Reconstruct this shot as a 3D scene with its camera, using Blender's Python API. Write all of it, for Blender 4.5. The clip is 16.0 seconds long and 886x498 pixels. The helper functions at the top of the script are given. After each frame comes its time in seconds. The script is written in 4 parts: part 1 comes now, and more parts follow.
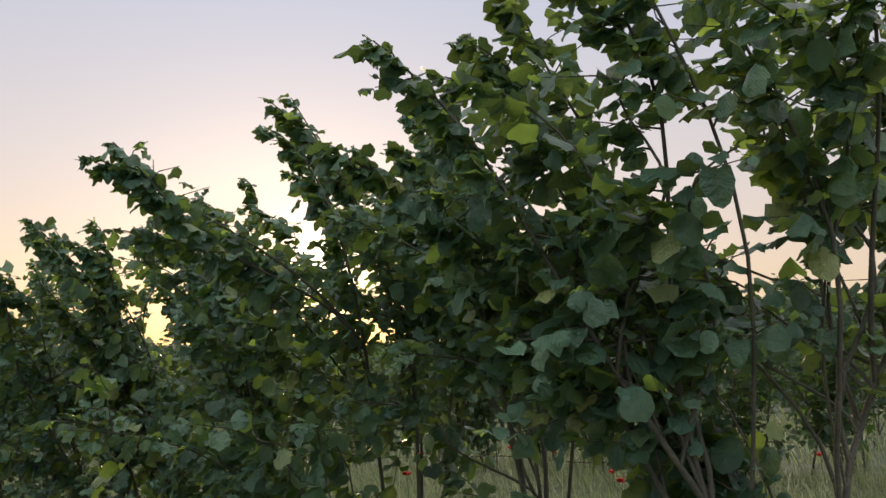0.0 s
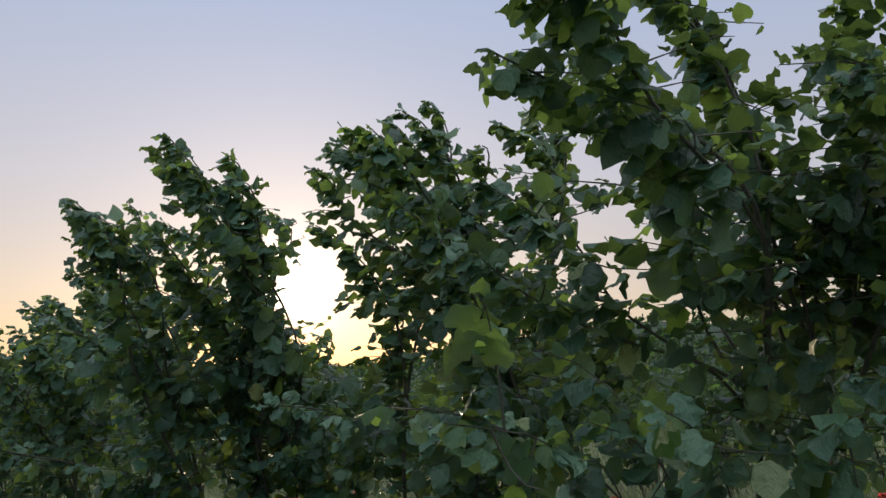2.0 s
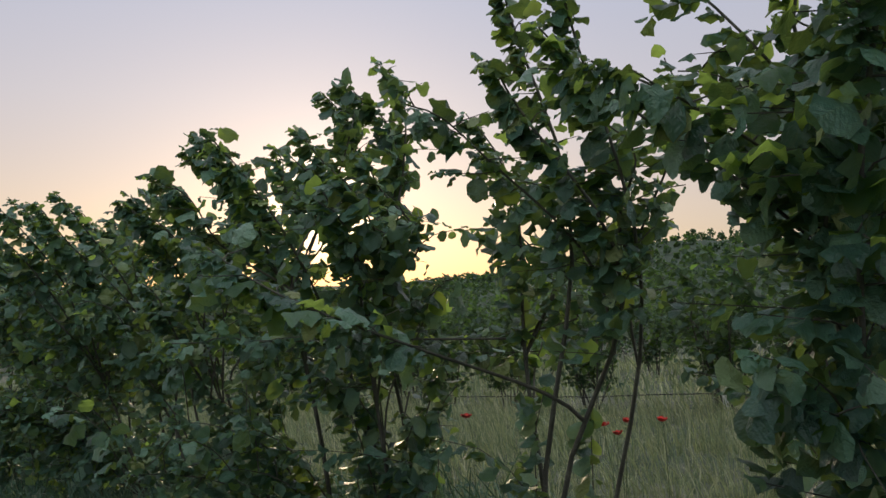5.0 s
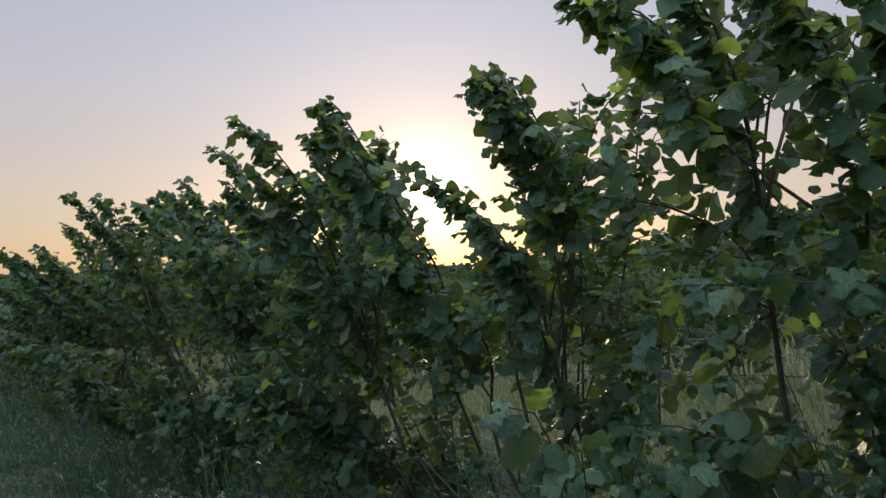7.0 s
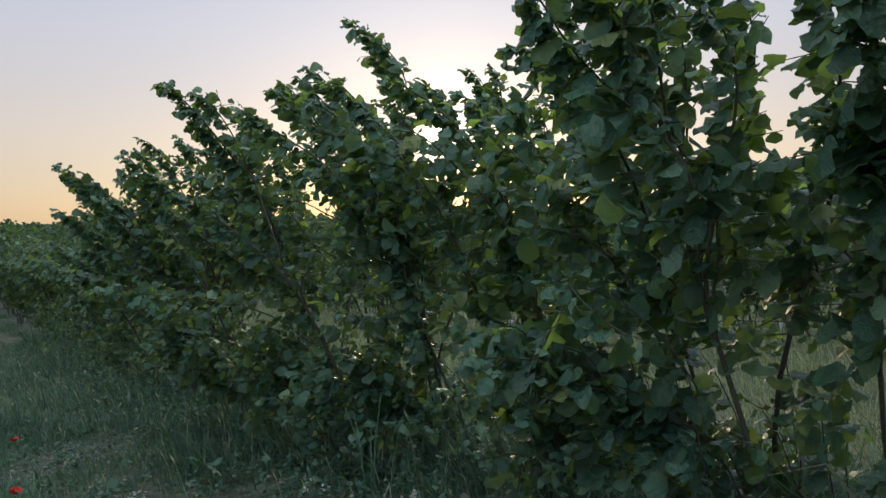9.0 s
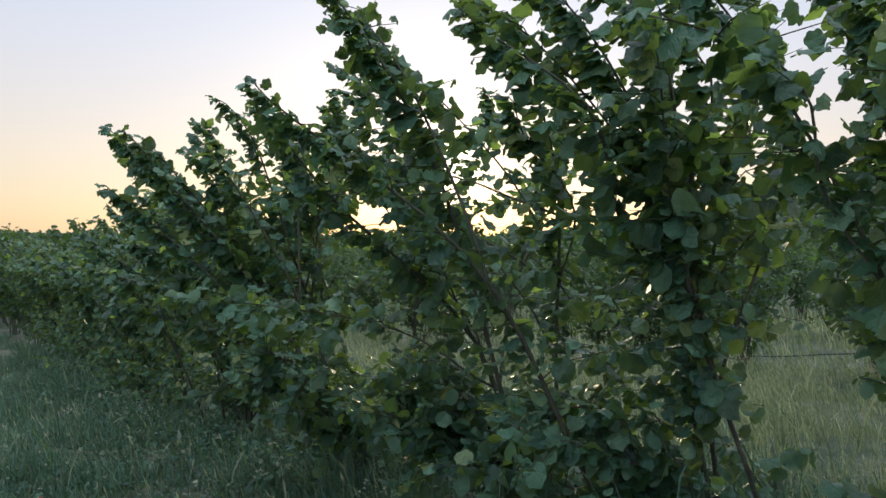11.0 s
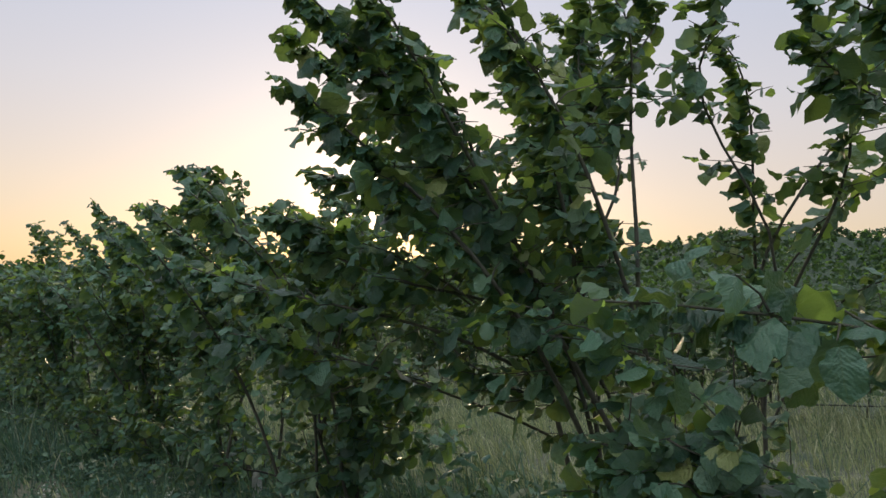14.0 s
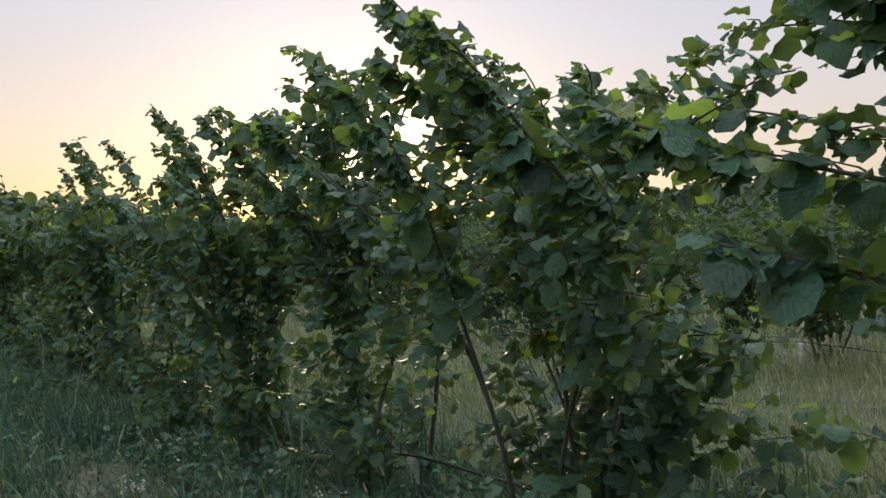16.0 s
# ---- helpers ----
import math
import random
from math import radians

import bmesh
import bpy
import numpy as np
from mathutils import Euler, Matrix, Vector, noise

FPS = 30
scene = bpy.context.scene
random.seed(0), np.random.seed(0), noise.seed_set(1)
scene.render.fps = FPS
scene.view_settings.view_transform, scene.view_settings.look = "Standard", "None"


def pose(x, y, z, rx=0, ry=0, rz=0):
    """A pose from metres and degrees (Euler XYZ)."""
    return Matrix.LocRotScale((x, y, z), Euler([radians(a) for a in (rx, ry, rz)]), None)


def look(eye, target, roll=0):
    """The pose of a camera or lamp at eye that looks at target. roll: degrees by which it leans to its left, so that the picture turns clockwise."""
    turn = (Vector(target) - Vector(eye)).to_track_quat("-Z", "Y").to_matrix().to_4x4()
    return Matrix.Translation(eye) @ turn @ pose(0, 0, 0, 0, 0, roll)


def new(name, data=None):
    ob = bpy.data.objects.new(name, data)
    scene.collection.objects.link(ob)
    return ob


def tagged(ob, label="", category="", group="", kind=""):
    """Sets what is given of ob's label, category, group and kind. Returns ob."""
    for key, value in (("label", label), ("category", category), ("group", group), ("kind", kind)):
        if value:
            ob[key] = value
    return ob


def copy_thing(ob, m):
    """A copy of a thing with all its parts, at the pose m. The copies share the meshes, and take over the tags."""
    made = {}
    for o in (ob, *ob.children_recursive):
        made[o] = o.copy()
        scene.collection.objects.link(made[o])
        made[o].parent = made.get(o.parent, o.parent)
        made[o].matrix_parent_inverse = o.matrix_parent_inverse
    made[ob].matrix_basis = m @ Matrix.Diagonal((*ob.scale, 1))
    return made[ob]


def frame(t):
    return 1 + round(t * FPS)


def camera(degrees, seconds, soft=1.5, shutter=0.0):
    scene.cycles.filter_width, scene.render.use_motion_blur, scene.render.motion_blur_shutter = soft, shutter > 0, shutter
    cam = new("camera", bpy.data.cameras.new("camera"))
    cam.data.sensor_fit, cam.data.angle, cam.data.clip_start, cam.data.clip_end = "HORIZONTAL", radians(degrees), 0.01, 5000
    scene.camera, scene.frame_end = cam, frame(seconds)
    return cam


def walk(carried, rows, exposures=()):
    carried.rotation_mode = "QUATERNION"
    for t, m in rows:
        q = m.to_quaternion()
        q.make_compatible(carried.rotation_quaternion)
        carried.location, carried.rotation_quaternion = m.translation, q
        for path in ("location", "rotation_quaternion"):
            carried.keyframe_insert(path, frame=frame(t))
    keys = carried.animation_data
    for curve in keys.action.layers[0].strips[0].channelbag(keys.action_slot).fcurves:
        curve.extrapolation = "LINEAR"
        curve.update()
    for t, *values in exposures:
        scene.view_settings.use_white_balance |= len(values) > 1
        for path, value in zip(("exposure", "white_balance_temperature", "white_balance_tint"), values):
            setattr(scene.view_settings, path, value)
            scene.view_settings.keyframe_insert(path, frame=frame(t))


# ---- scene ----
cam = camera(58.9, 16.0)
PATH = [
    (0.0, pose(0.000, 0.000, 1.400, 96.90, -0.00, -44.91)),
    (0.5, pose(0.036, 0.682, 1.343, 97.00, -0.29, -45.05)),
    (1.0, pose(0.015, 1.349, 1.282, 97.40, -0.34, -45.46)),
    (1.5, pose(0.042, 1.983, 1.210, 98.00, -0.18, -45.94)),
    (2.0, pose(0.031, 2.671, 1.131, 98.40, 0.08, -46.41)),
    (2.5, pose(0.011, 3.336, 1.070, 98.20, 0.24, -46.90)),
    (3.0, pose(0.042, 4.028, 1.007, 96.89, 0.03, -47.63)),
    (3.5, pose(-0.000, 4.706, 0.914, 94.99, -0.54, -48.80)),
    (3.7, pose(0.010, 4.970, 0.895, 94.35, -0.62, -48.40)),
    (5.8, pose(-0.005, 7.800, 0.604, 92.28, 0.57, -41.00)),
    (6.0, pose(0.000, 8.069, 0.583, 92.21, 0.67, -39.93)),
    (6.5, pose(-0.022, 8.708, 0.542, 92.02, 1.00, -37.91)),
    (7.0, pose(-0.015, 9.370, 0.479, 91.13, 1.15, -36.51)),
    (7.5, pose(-0.036, 10.011, 0.396, 89.94, 1.22, -35.71)),
    (8.0, pose(-0.031, 10.682, 0.353, 88.54, 1.20, -35.21)),
    (8.5, pose(0.009, 11.361, 0.290, 87.74, 1.19, -34.81)),
    (9.0, pose(0.001, 12.018, 0.214, 87.54, 1.08, -34.51)),
    (9.5, pose(-0.012, 12.678, 0.164, 87.54, 0.76, -34.12)),
    (10.0, pose(-0.031, 13.352, 0.107, 87.55, 0.35, -33.83)),
    (10.2, pose(-0.045, 13.635, 0.080, 87.80, 0.25, -34.10)),
    (12.3, pose(-0.055, 16.475, -0.142, 90.08, -1.45, -37.00)),
    (12.5, pose(-0.060, 16.748, -0.158, 90.23, -1.42, -37.40)),
    (13.0, pose(-0.088, 17.413, -0.236, 91.32, -1.47, -39.00)),
    (13.5, pose(-0.116, 18.078, -0.306, 91.81, -1.33, -40.10)),
    (14.0, pose(-0.114, 18.809, -0.394, 91.90, -1.29, -41.10)),
    (14.5, pose(-0.098, 19.471, -0.443, 91.29, -1.17, -41.79)),
    (15.0, pose(-0.025, 20.167, -0.521, 90.09, -1.15, -42.19)),
    (15.5, pose(-0.016, 20.865, -0.621, 88.89, -1.35, -42.20)),
    (16.0, pose(0.000, 21.527, -0.677, 88.29, -1.17, -41.79)),
]
walk(cam, PATH, [(0, 0.34, 7500, 11), (1.5, 0.18, 7000, 10), (2.5, 0.04, 6300, 8), (3.5, 0.05, 6450, 9), (6, 0.08, 6900, 11), (7.3, 0.0, 6450, 9), (8.2, 0.06, 6400, 8), (9, 0.19, 6300, 6), (10, 0.29, 6300, 5), (12.5, 0.77, 6300, 4), (13.2, 0.61, 6300, 4), (14, 0.3, 6800, 8), (15, 0.2, 7400, 11), (16, 0.4, 6850, 8)])
# ---------------------------------------------------------------- light
SUN_AZ, SUN_EL = 35.5, 5.5          # degrees to the right of the track's heading (+y), and above the horizon
world = bpy.data.worlds.new("evening_sky")
scene.world = world
world.use_nodes = True
wn, wl = world.node_tree.nodes, world.node_tree.links
sky = wn.new("ShaderNodeTexSky")
sky.sky_type, sky.sun_disc = "NISHITA", False
sky.sun_elevation, sky.sun_rotation = radians(SUN_EL), radians(SUN_AZ)
sky.altitude, sky.air_density, sky.dust_density, sky.ozone_density = 200, 1.0, 1.2, 2.0
# thin high haze over the evening sky: peach at the horizon, lilac, then pale blue
gen, high = wn.new("ShaderNodeTexCoord"), wn.new("ShaderNodeSeparateXYZ")
wl.new(gen.outputs["Generated"], high.inputs[0])
# the zenith, out of view, is set brighter to lift the shaded foliage
haze = wn.new("ShaderNodeValToRGB")
for e, (p, c) in zip([haze.color_ramp.elements[0], haze.color_ramp.elements[1]] + [haze.color_ramp.elements.new(0.5) for _ in range(3)],
                     ((0.0, (0.465, 0.355, 0.245)), (1.0, (0.62, 0.78, 1.14)), (0.10, (0.505, 0.405, 0.33)), (0.22, (0.46, 0.43, 0.44)), (0.45, (0.355, 0.41, 0.54)))):
    e.position, e.color = p, (*c, 1)
wl.new(high.outputs[2], haze.inputs[0])
dim = wn.new("ShaderNodeMixRGB")
dim.blend_type, dim.inputs[0].default_value = "MULTIPLY", 1.0
dim.inputs[2].default_value = (0.030, 0.031, 0.042, 1)
wl.new(sky.outputs[0], dim.inputs[1])
both = wn.new("ShaderNodeMixRGB")
both.blend_type, both.inputs[0].default_value = "ADD", 1.0
wl.new(haze.outputs[0], both.inputs[1])
wl.new(dim.outputs[0], both.inputs[2])
# the aureole that the haze spreads round the sun: a tight core in a wide soft ring
sun_dir = Vector((math.sin(radians(SUN_AZ)) * math.cos(radians(SUN_EL)), math.cos(radians(SUN_AZ)) * math.cos(radians(SUN_EL)), math.sin(radians(SUN_EL))))
near_sun = wn.new("ShaderNodeVectorMath")
near_sun.operation, near_sun.inputs[1].default_value = "DOT_PRODUCT", sun_dir
wl.new(gen.outputs["Generated"], near_sun.inputs[0])
for tight, strength in ((2500.0, 1.4), (650.0, 0.75)):
    ring, lit_ring, more = wn.new("ShaderNodeMath"), wn.new("ShaderNodeMixRGB"), wn.new("ShaderNodeMixRGB")
    ring.operation, ring.inputs[1].default_value = "POWER", tight
    wl.new(near_sun.outputs["Value"], ring.inputs[0])
    lit_ring.blend_type, lit_ring.inputs[0].default_value, lit_ring.inputs[1].default_value = "MULTIPLY", 1.0, (strength, 0.92 * strength, 0.82 * strength, 1)
    wl.new(ring.outputs[0], lit_ring.inputs[2])
    more.blend_type, more.inputs[0].default_value = "ADD", 1.0
    wl.new(both.outputs[0], more.inputs[1])
    wl.new(lit_ring.outputs[0], more.inputs[2])
    both = more
wl.new(both.outputs[0], wn["Background"].inputs[0])
wn["Background"].inputs[1].default_value = 1.0
sun = new("sun", bpy.data.lights.new("sun", "SUN"))
sun.data.energy, sun.data.angle, sun.data.color = 0.5, radians(4), (1.0, 0.78, 0.5)
sun.matrix_world = look(sun_dir * 60, (0, 0, 0))

# ---------------------------------------------------------------- materials
def material(name):
    m = bpy.data.materials.new(name)
    m.use_nodes = True
    nt = m.node_tree
    return m, nt.nodes, nt.links, nt.nodes["Principled BSDF"]


def ramp(n, stops):
    r = n.new("ShaderNodeValToRGB")
    while len(r.color_ramp.elements) < len(stops):
        r.color_ramp.elements.new(0.5)
    for e, (p, c) in zip(r.color_ramp.elements, stops):
        e.position, e.color = p, (*c, 1)
    return r


def math_node(n, l, op, a, b=None):
    m = n.new("ShaderNodeMath")
    m.operation = op
    for i, v in enumerate((a, b)):
        if v is None:
            continue
        if isinstance(v, (int, float)):
            m.inputs[i].default_value = v
        else:
            l.new(v, m.inputs[i])
    return m.outputs[0]


def leaf_material(name, stops, lit, share, rough=0.5):
    """A leaf: green face with paler veins, and light let through."""
    m, n, l, p = material(name)
    geo, info, uv = n.new("ShaderNodeNewGeometry"), n.new("ShaderNodeObjectInfo"), n.new("ShaderNodeUVMap")
    luck = math_node(n, l, "FRACT", math_node(n, l, "ADD", geo.outputs["Random Per Island"], info.outputs["Random"]))
    cr = ramp(n, stops)
    l.new(luck, cr.inputs[0])
    sep = n.new("ShaderNodeSeparateXYZ")
    l.new(uv.outputs[0], sep.inputs[0])
    side = math_node(n, l, "ABSOLUTE", math_node(n, l, "SUBTRACT", sep.outputs[0], 0.5))
    rib = math_node(n, l, "LESS_THAN", side, 0.02)
    # side veins run forward from the midrib
    slant = math_node(n, l, "SUBTRACT", sep.outputs[1], math_node(n, l, "MULTIPLY", side, 0.7))
    wave = math_node(n, l, "SINE", math_node(n, l, "MULTIPLY", slant, 52.0))
    vein = math_node(n, l, "GREATER_THAN", wave, 0.9)
    veins = math_node(n, l, "MAXIMUM", rib, math_node(n, l, "MULTIPLY", vein, 0.6))
    noi = n.new("ShaderNodeTexNoise")
    noi.inputs["Scale"].default_value = 40
    tone = n.new("ShaderNodeMixRGB")
    tone.blend_type = "MULTIPLY"
    tone.inputs[0].default_value = 0.5
    spot = ramp(n, [(0.3, (0.6, 0.62, 0.55)), (0.7, (1, 1, 1))])
    l.new(noi.outputs[0], spot.inputs[0])
    l.new(cr.outputs[0], tone.inputs[1])
    l.new(spot.outputs[0], tone.inputs[2])
    mix = n.new("ShaderNodeMixRGB")
    mix.inputs[2].default_value = (0.16, 0.22, 0.09, 1)
    l.new(math_node(n, l, "MULTIPLY", veins, 0.2), mix.inputs[0])
    l.new(tone.outputs[0], mix.inputs[1])
    l.new(mix.outputs[0], p.inputs["Base Color"])
    p.inputs["Roughness"].default_value = rough
    p.inputs["Specular IOR Level"].default_value = 0.5
    bump = n.new("ShaderNodeBump")
    bump.inputs["Strength"].default_value, bump.inputs["Distance"].default_value = 0.8, 0.011
    crease = n.new("ShaderNodeTexNoise")          # the blade is puckered between its veins
    crease.inputs["Scale"].default_value, crease.inputs["Detail"].default_value = 45, 3
    l.new(geo.outputs["Position"], crease.inputs[0])
    l.new(math_node(n, l, "ADD", math_node(n, l, "MULTIPLY", wave, 0.05), math_node(n, l, "MULTIPLY", crease.outputs[0], 1.6)), bump.inputs["Height"])
    l.new(bump.outputs[0], p.inputs["Normal"])
    tr = n.new("ShaderNodeBsdfTranslucent")
    tint = n.new("ShaderNodeMixRGB")
    tint.blend_type = "MULTIPLY"
    tint.inputs[0].default_value = 0.35
    tint.inputs[1].default_value = (*lit, 1)
    l.new(spot.outputs[0], tint.inputs[2])
    l.new(tint.outputs[0], tr.inputs[0])
    sh = n.new("ShaderNodeMixShader")
    part_lit = math_node(n, l, "FRACT", math_node(n, l, "MULTIPLY", luck, 7.31))
    l.new(math_node(n, l, "MULTIPLY", math_node(n, l, "ADD", math_node(n, l, "MULTIPLY", math_node(n, l, "POWER", part_lit, 4.0), 2.0), 0.5), share), sh.inputs[0])
    l.new(p.outputs[0], sh.inputs[1])
    l.new(tr.outputs[0], sh.inputs[2])
    l.new(sh.outputs[0], n["Material Output"].inputs[0])
    return m


LEAF = leaf_material("hazel_leaf", [(0.0, (0.024, 0.072, 0.060)), (0.4, (0.056, 0.148, 0.112)), (0.78, (0.115, 0.255, 0.180)), (0.93, (0.20, 0.35, 0.25)), (1.0, (0.29, 0.34, 0.12))], (0.38, 0.54, 0.10), 0.34, 0.34)
FAR_LEAF = leaf_material("distant_hazel_leaf", [(0.0, (0.026, 0.068, 0.048)), (0.6, (0.044, 0.10, 0.066)), (1.0, (0.085, 0.15, 0.075))], (0.18, 0.32, 0.06), 0.34, 0.45)
GRASS = leaf_material("grass_blade", [(0.0, (0.036, 0.105, 0.085)), (0.5, (0.08, 0.20, 0.155)), (0.86, (0.18, 0.32, 0.22)), (1.0, (0.44, 0.44, 0.33))], (0.18, 0.30, 0.11), 0.3, 0.5)
HAY = leaf_material("dry_grass_blade", [(0.0, (0.08, 0.18, 0.09)), (0.4, (0.21, 0.28, 0.16)), (0.7, (0.42, 0.46, 0.27)), (1.0, (0.74, 0.72, 0.48))], (0.46, 0.52, 0.24), 0.35, 0.5)


def bark():
    m, n, l, p = material("hazel_bark")
    co = n.new("ShaderNodeTexCoord")
    a, b = n.new("ShaderNodeTexNoise"), n.new("ShaderNodeTexNoise")
    a.inputs["Scale"].default_value, b.inputs["Scale"].default_value = 9, 90
    l.new(co.outputs["Object"], a.inputs[0]); l.new(co.outputs["Object"], b.inputs[0])
    r = ramp(n, [(0.25, (0.05, 0.051, 0.039)), (0.55, (0.105, 0.106, 0.085)), (0.8, (0.22, 0.22, 0.18))])
    s = math_node(n, l, "ADD", math_node(n, l, "MULTIPLY", a.outputs[0], 0.6), math_node(n, l, "MULTIPLY", b.outputs[0], 0.4))
    l.new(s, r.inputs[0]); l.new(r.outputs[0], p.inputs["Base Color"])
    bump = n.new("ShaderNodeBump"); bump.inputs["Distance"].default_value = 0.003
    l.new(b.outputs[0], bump.inputs["Height"]); l.new(bump.outputs[0], p.inputs["Normal"])
    p.inputs["Roughness"].default_value = 0.8
    return m


def soil():
    m, n, l, p = material("grassy_soil")
    co = n.new("ShaderNodeTexCoord")
    outs = []
    for scale in (0.25, 2.2, 30.0):
        t = n.new("ShaderNodeTexNoise"); t.inputs["Scale"].default_value, t.inputs["Detail"].default_value = scale, 6
        l.new(co.outputs["Object"], t.inputs[0]); outs.append(t.outputs[0])
    s = math_node(n, l, "ADD", math_node(n, l, "MULTIPLY", outs[0], 0.35), math_node(n, l, "ADD", math_node(n, l, "MULTIPLY", outs[1], 0.35), math_node(n, l, "MULTIPLY", outs[2], 0.3)))
    geo = n.new("ShaderNodeNewGeometry")
    away = n.new("ShaderNodeVectorMath"); away.operation = "LENGTH"
    l.new(geo.outputs["Position"], away.inputs[0])
    scrub = ramp(n, [(0.35, (0.02, 0.042, 0.024)), (0.65, (0.05, 0.085, 0.045))])      # green scrub beyond the tended rows
    l.new(outs[0], scrub.inputs[0])
    r = ramp(n, [(0.34, (0.035, 0.06, 0.035)), (0.46, (0.065, 0.095, 0.06)), (0.52, (0.12, 0.135, 0.095)), (0.58, (0.20, 0.205, 0.15)), (0.7, (0.34, 0.33, 0.27))])
    l.new(s, r.inputs[0])
    cover = n.new("ShaderNodeMixRGB")
    l.new(math_node(n, l, "GREATER_THAN", math_node(n, l, "ADD", away.outputs["Value"], math_node(n, l, "MULTIPLY", outs[0], 30.0)), 80.0), cover.inputs[0])
    l.new(r.outputs[0], cover.inputs[1]); l.new(scrub.outputs[0], cover.inputs[2]); l.new(cover.outputs[0], p.inputs["Base Color"])
    bump = n.new("ShaderNodeBump"); bump.inputs["Distance"].default_value = 0.03
    l.new(outs[2], bump.inputs["Height"]); l.new(bump.outputs[0], p.inputs["Normal"])
    p.inputs["Roughness"].default_value = 0.95
    return m


def plain(name, colour, rough, scale=60, spread=0.25):
    m, n, l, p = material(name)
    co, t = n.new("ShaderNodeTexCoord"), n.new("ShaderNodeTexNoise")
    t.inputs["Scale"].default_value = scale
    l.new(co.outputs["Object"], t.inputs[0])
    r = ramp(n, [(0.3, tuple(c * (1 - spread) for c in colour)), (0.7, tuple(min(1, c * (1 + spread)) for c in colour))])
    l.new(t.outputs[0], r.inputs[0]); l.new(r.outputs[0], p.inputs["Base Color"])
    p.inputs["Roughness"].default_value = rough
    return m


BARK, SOIL = bark(), soil()
HOSE = plain("black_polythene", (0.02, 0.02, 0.022), 0.45)
STAKE = plain("weathered_white_plastic", (0.62, 0.62, 0.6), 0.5, 25, 0.15)
PETAL = plain("poppy_petal", (0.62, 0.03, 0.02), 0.6, 40, 0.3)
POPPY_HEART = plain("poppy_heart", (0.02, 0.018, 0.02), 0.7)
STONE = plain("pale_limestone", (0.30, 0.30, 0.29), 0.85, 30, 0.35)
BLOSSOM = plain("white_petal", (0.78, 0.78, 0.72), 0.6, 40, 0.1)
STALK = plain("green_stalk", (0.09, 0.13, 0.05), 0.7)

# ---------------------------------------------------------------- ground
SLOPE = 0.0975


def ground_z(x, y):
    """The field falls along the track and lies level across it; a low hill stands far off beyond the rows."""
    x, y = np.asarray(x, float), np.asarray(y, float)
    z = -0.2 - SLOPE * np.where(y > 27, 27 + 7 * (1 - np.exp(-(y - 27) / 7)), np.maximum(y, -60))
    far = np.hypot(x, y)
    az = np.degrees(np.arctan2(x, np.maximum(y, -1e5)))
    up = np.clip((az - 36) / 30, 0, 1)
    z = z + np.clip((far - 120) / 260, 0, 1) ** 1.3 * (up * up * (3 - 2 * up) * 26 + 2.5 * np.sin(az * 0.35) * up)
    z = z + 0.035 * np.sin(x * 1.7 + 0.6 * y) * np.sin(y * 1.3) + 0.03 * np.sin(3.1 * x - 1.1 * y)
    return z


def gz(x, y):
    return float(ground_z(x, y))


def mesh_from(name, verts, faces, mat, uvs=None, smooth=False):
    """A mesh from numpy arrays; faces (n, k), uvs one a corner."""
    me = bpy.data.meshes.new(name)
    verts, faces = np.asarray(verts, np.float32), np.asarray(faces, np.int32)
    k = faces.shape[1]
    me.vertices.add(len(verts)); me.vertices.foreach_set("co", verts.ravel())
    me.loops.add(faces.size); me.loops.foreach_set("vertex_index", faces.ravel())
    me.polygons.add(len(faces)); me.polygons.foreach_set("loop_start", np.arange(0, faces.size, k, dtype=np.int32))
    if uvs is not None:
        me.uv_layers.new(name="UVMap").data.foreach_set("uv", np.asarray(uvs, np.float32).ravel())
    me.polygons.foreach_set("use_smooth", np.full(len(faces), smooth))
    me.update(calc_edges=True)
    me.validate()
    me.materials.append(mat)
    return me


def part(name, bm, mat, parent, label=""):
    me = bpy.data.meshes.new(name)
    bm.to_mesh(me); bm.free()
    me.materials.append(mat)
    ob = new(name, me)
    ob.parent = parent
    return tagged(ob, label)


def build_ground():
    def steps(near, far, fine, grow):
        out, s = [0.0], fine
        while out[-1] < far:
            if out[-1] > near:
                s *= grow
            out.append(out[-1] + s)
        return np.array(out)
    px, py, ny = steps(16, 2600, 0.3, 1.14), steps(36, 2600, 0.3, 1.14), steps(4, 900, 0.6, 1.3)
    xs = np.concatenate([-steps(4, 900, 0.6, 1.3)[:0:-1], px])
    ys = np.concatenate([-ny[:0:-1], py])
    X, Y = np.meshgrid(xs, ys, indexing="ij")
    V = np.stack([X, Y, ground_z(X, Y)], -1).reshape(-1, 3)
    i = np.arange(X.size).reshape(X.shape)
    F = np.stack([i[:-1, :-1], i[1:, :-1], i[1:, 1:], i[:-1, 1:]], -1).reshape(-1, 4)
    tagged(new("ground", mesh_from("ground", V, F, SOIL, smooth=True)), "sloping orchard ground of soil and dry grass", "ground", kind="structure")


build_ground()

# ---------------------------------------------------------------- hazel bushes
WIND = np.array([-0.66, 0.72, -0.05])


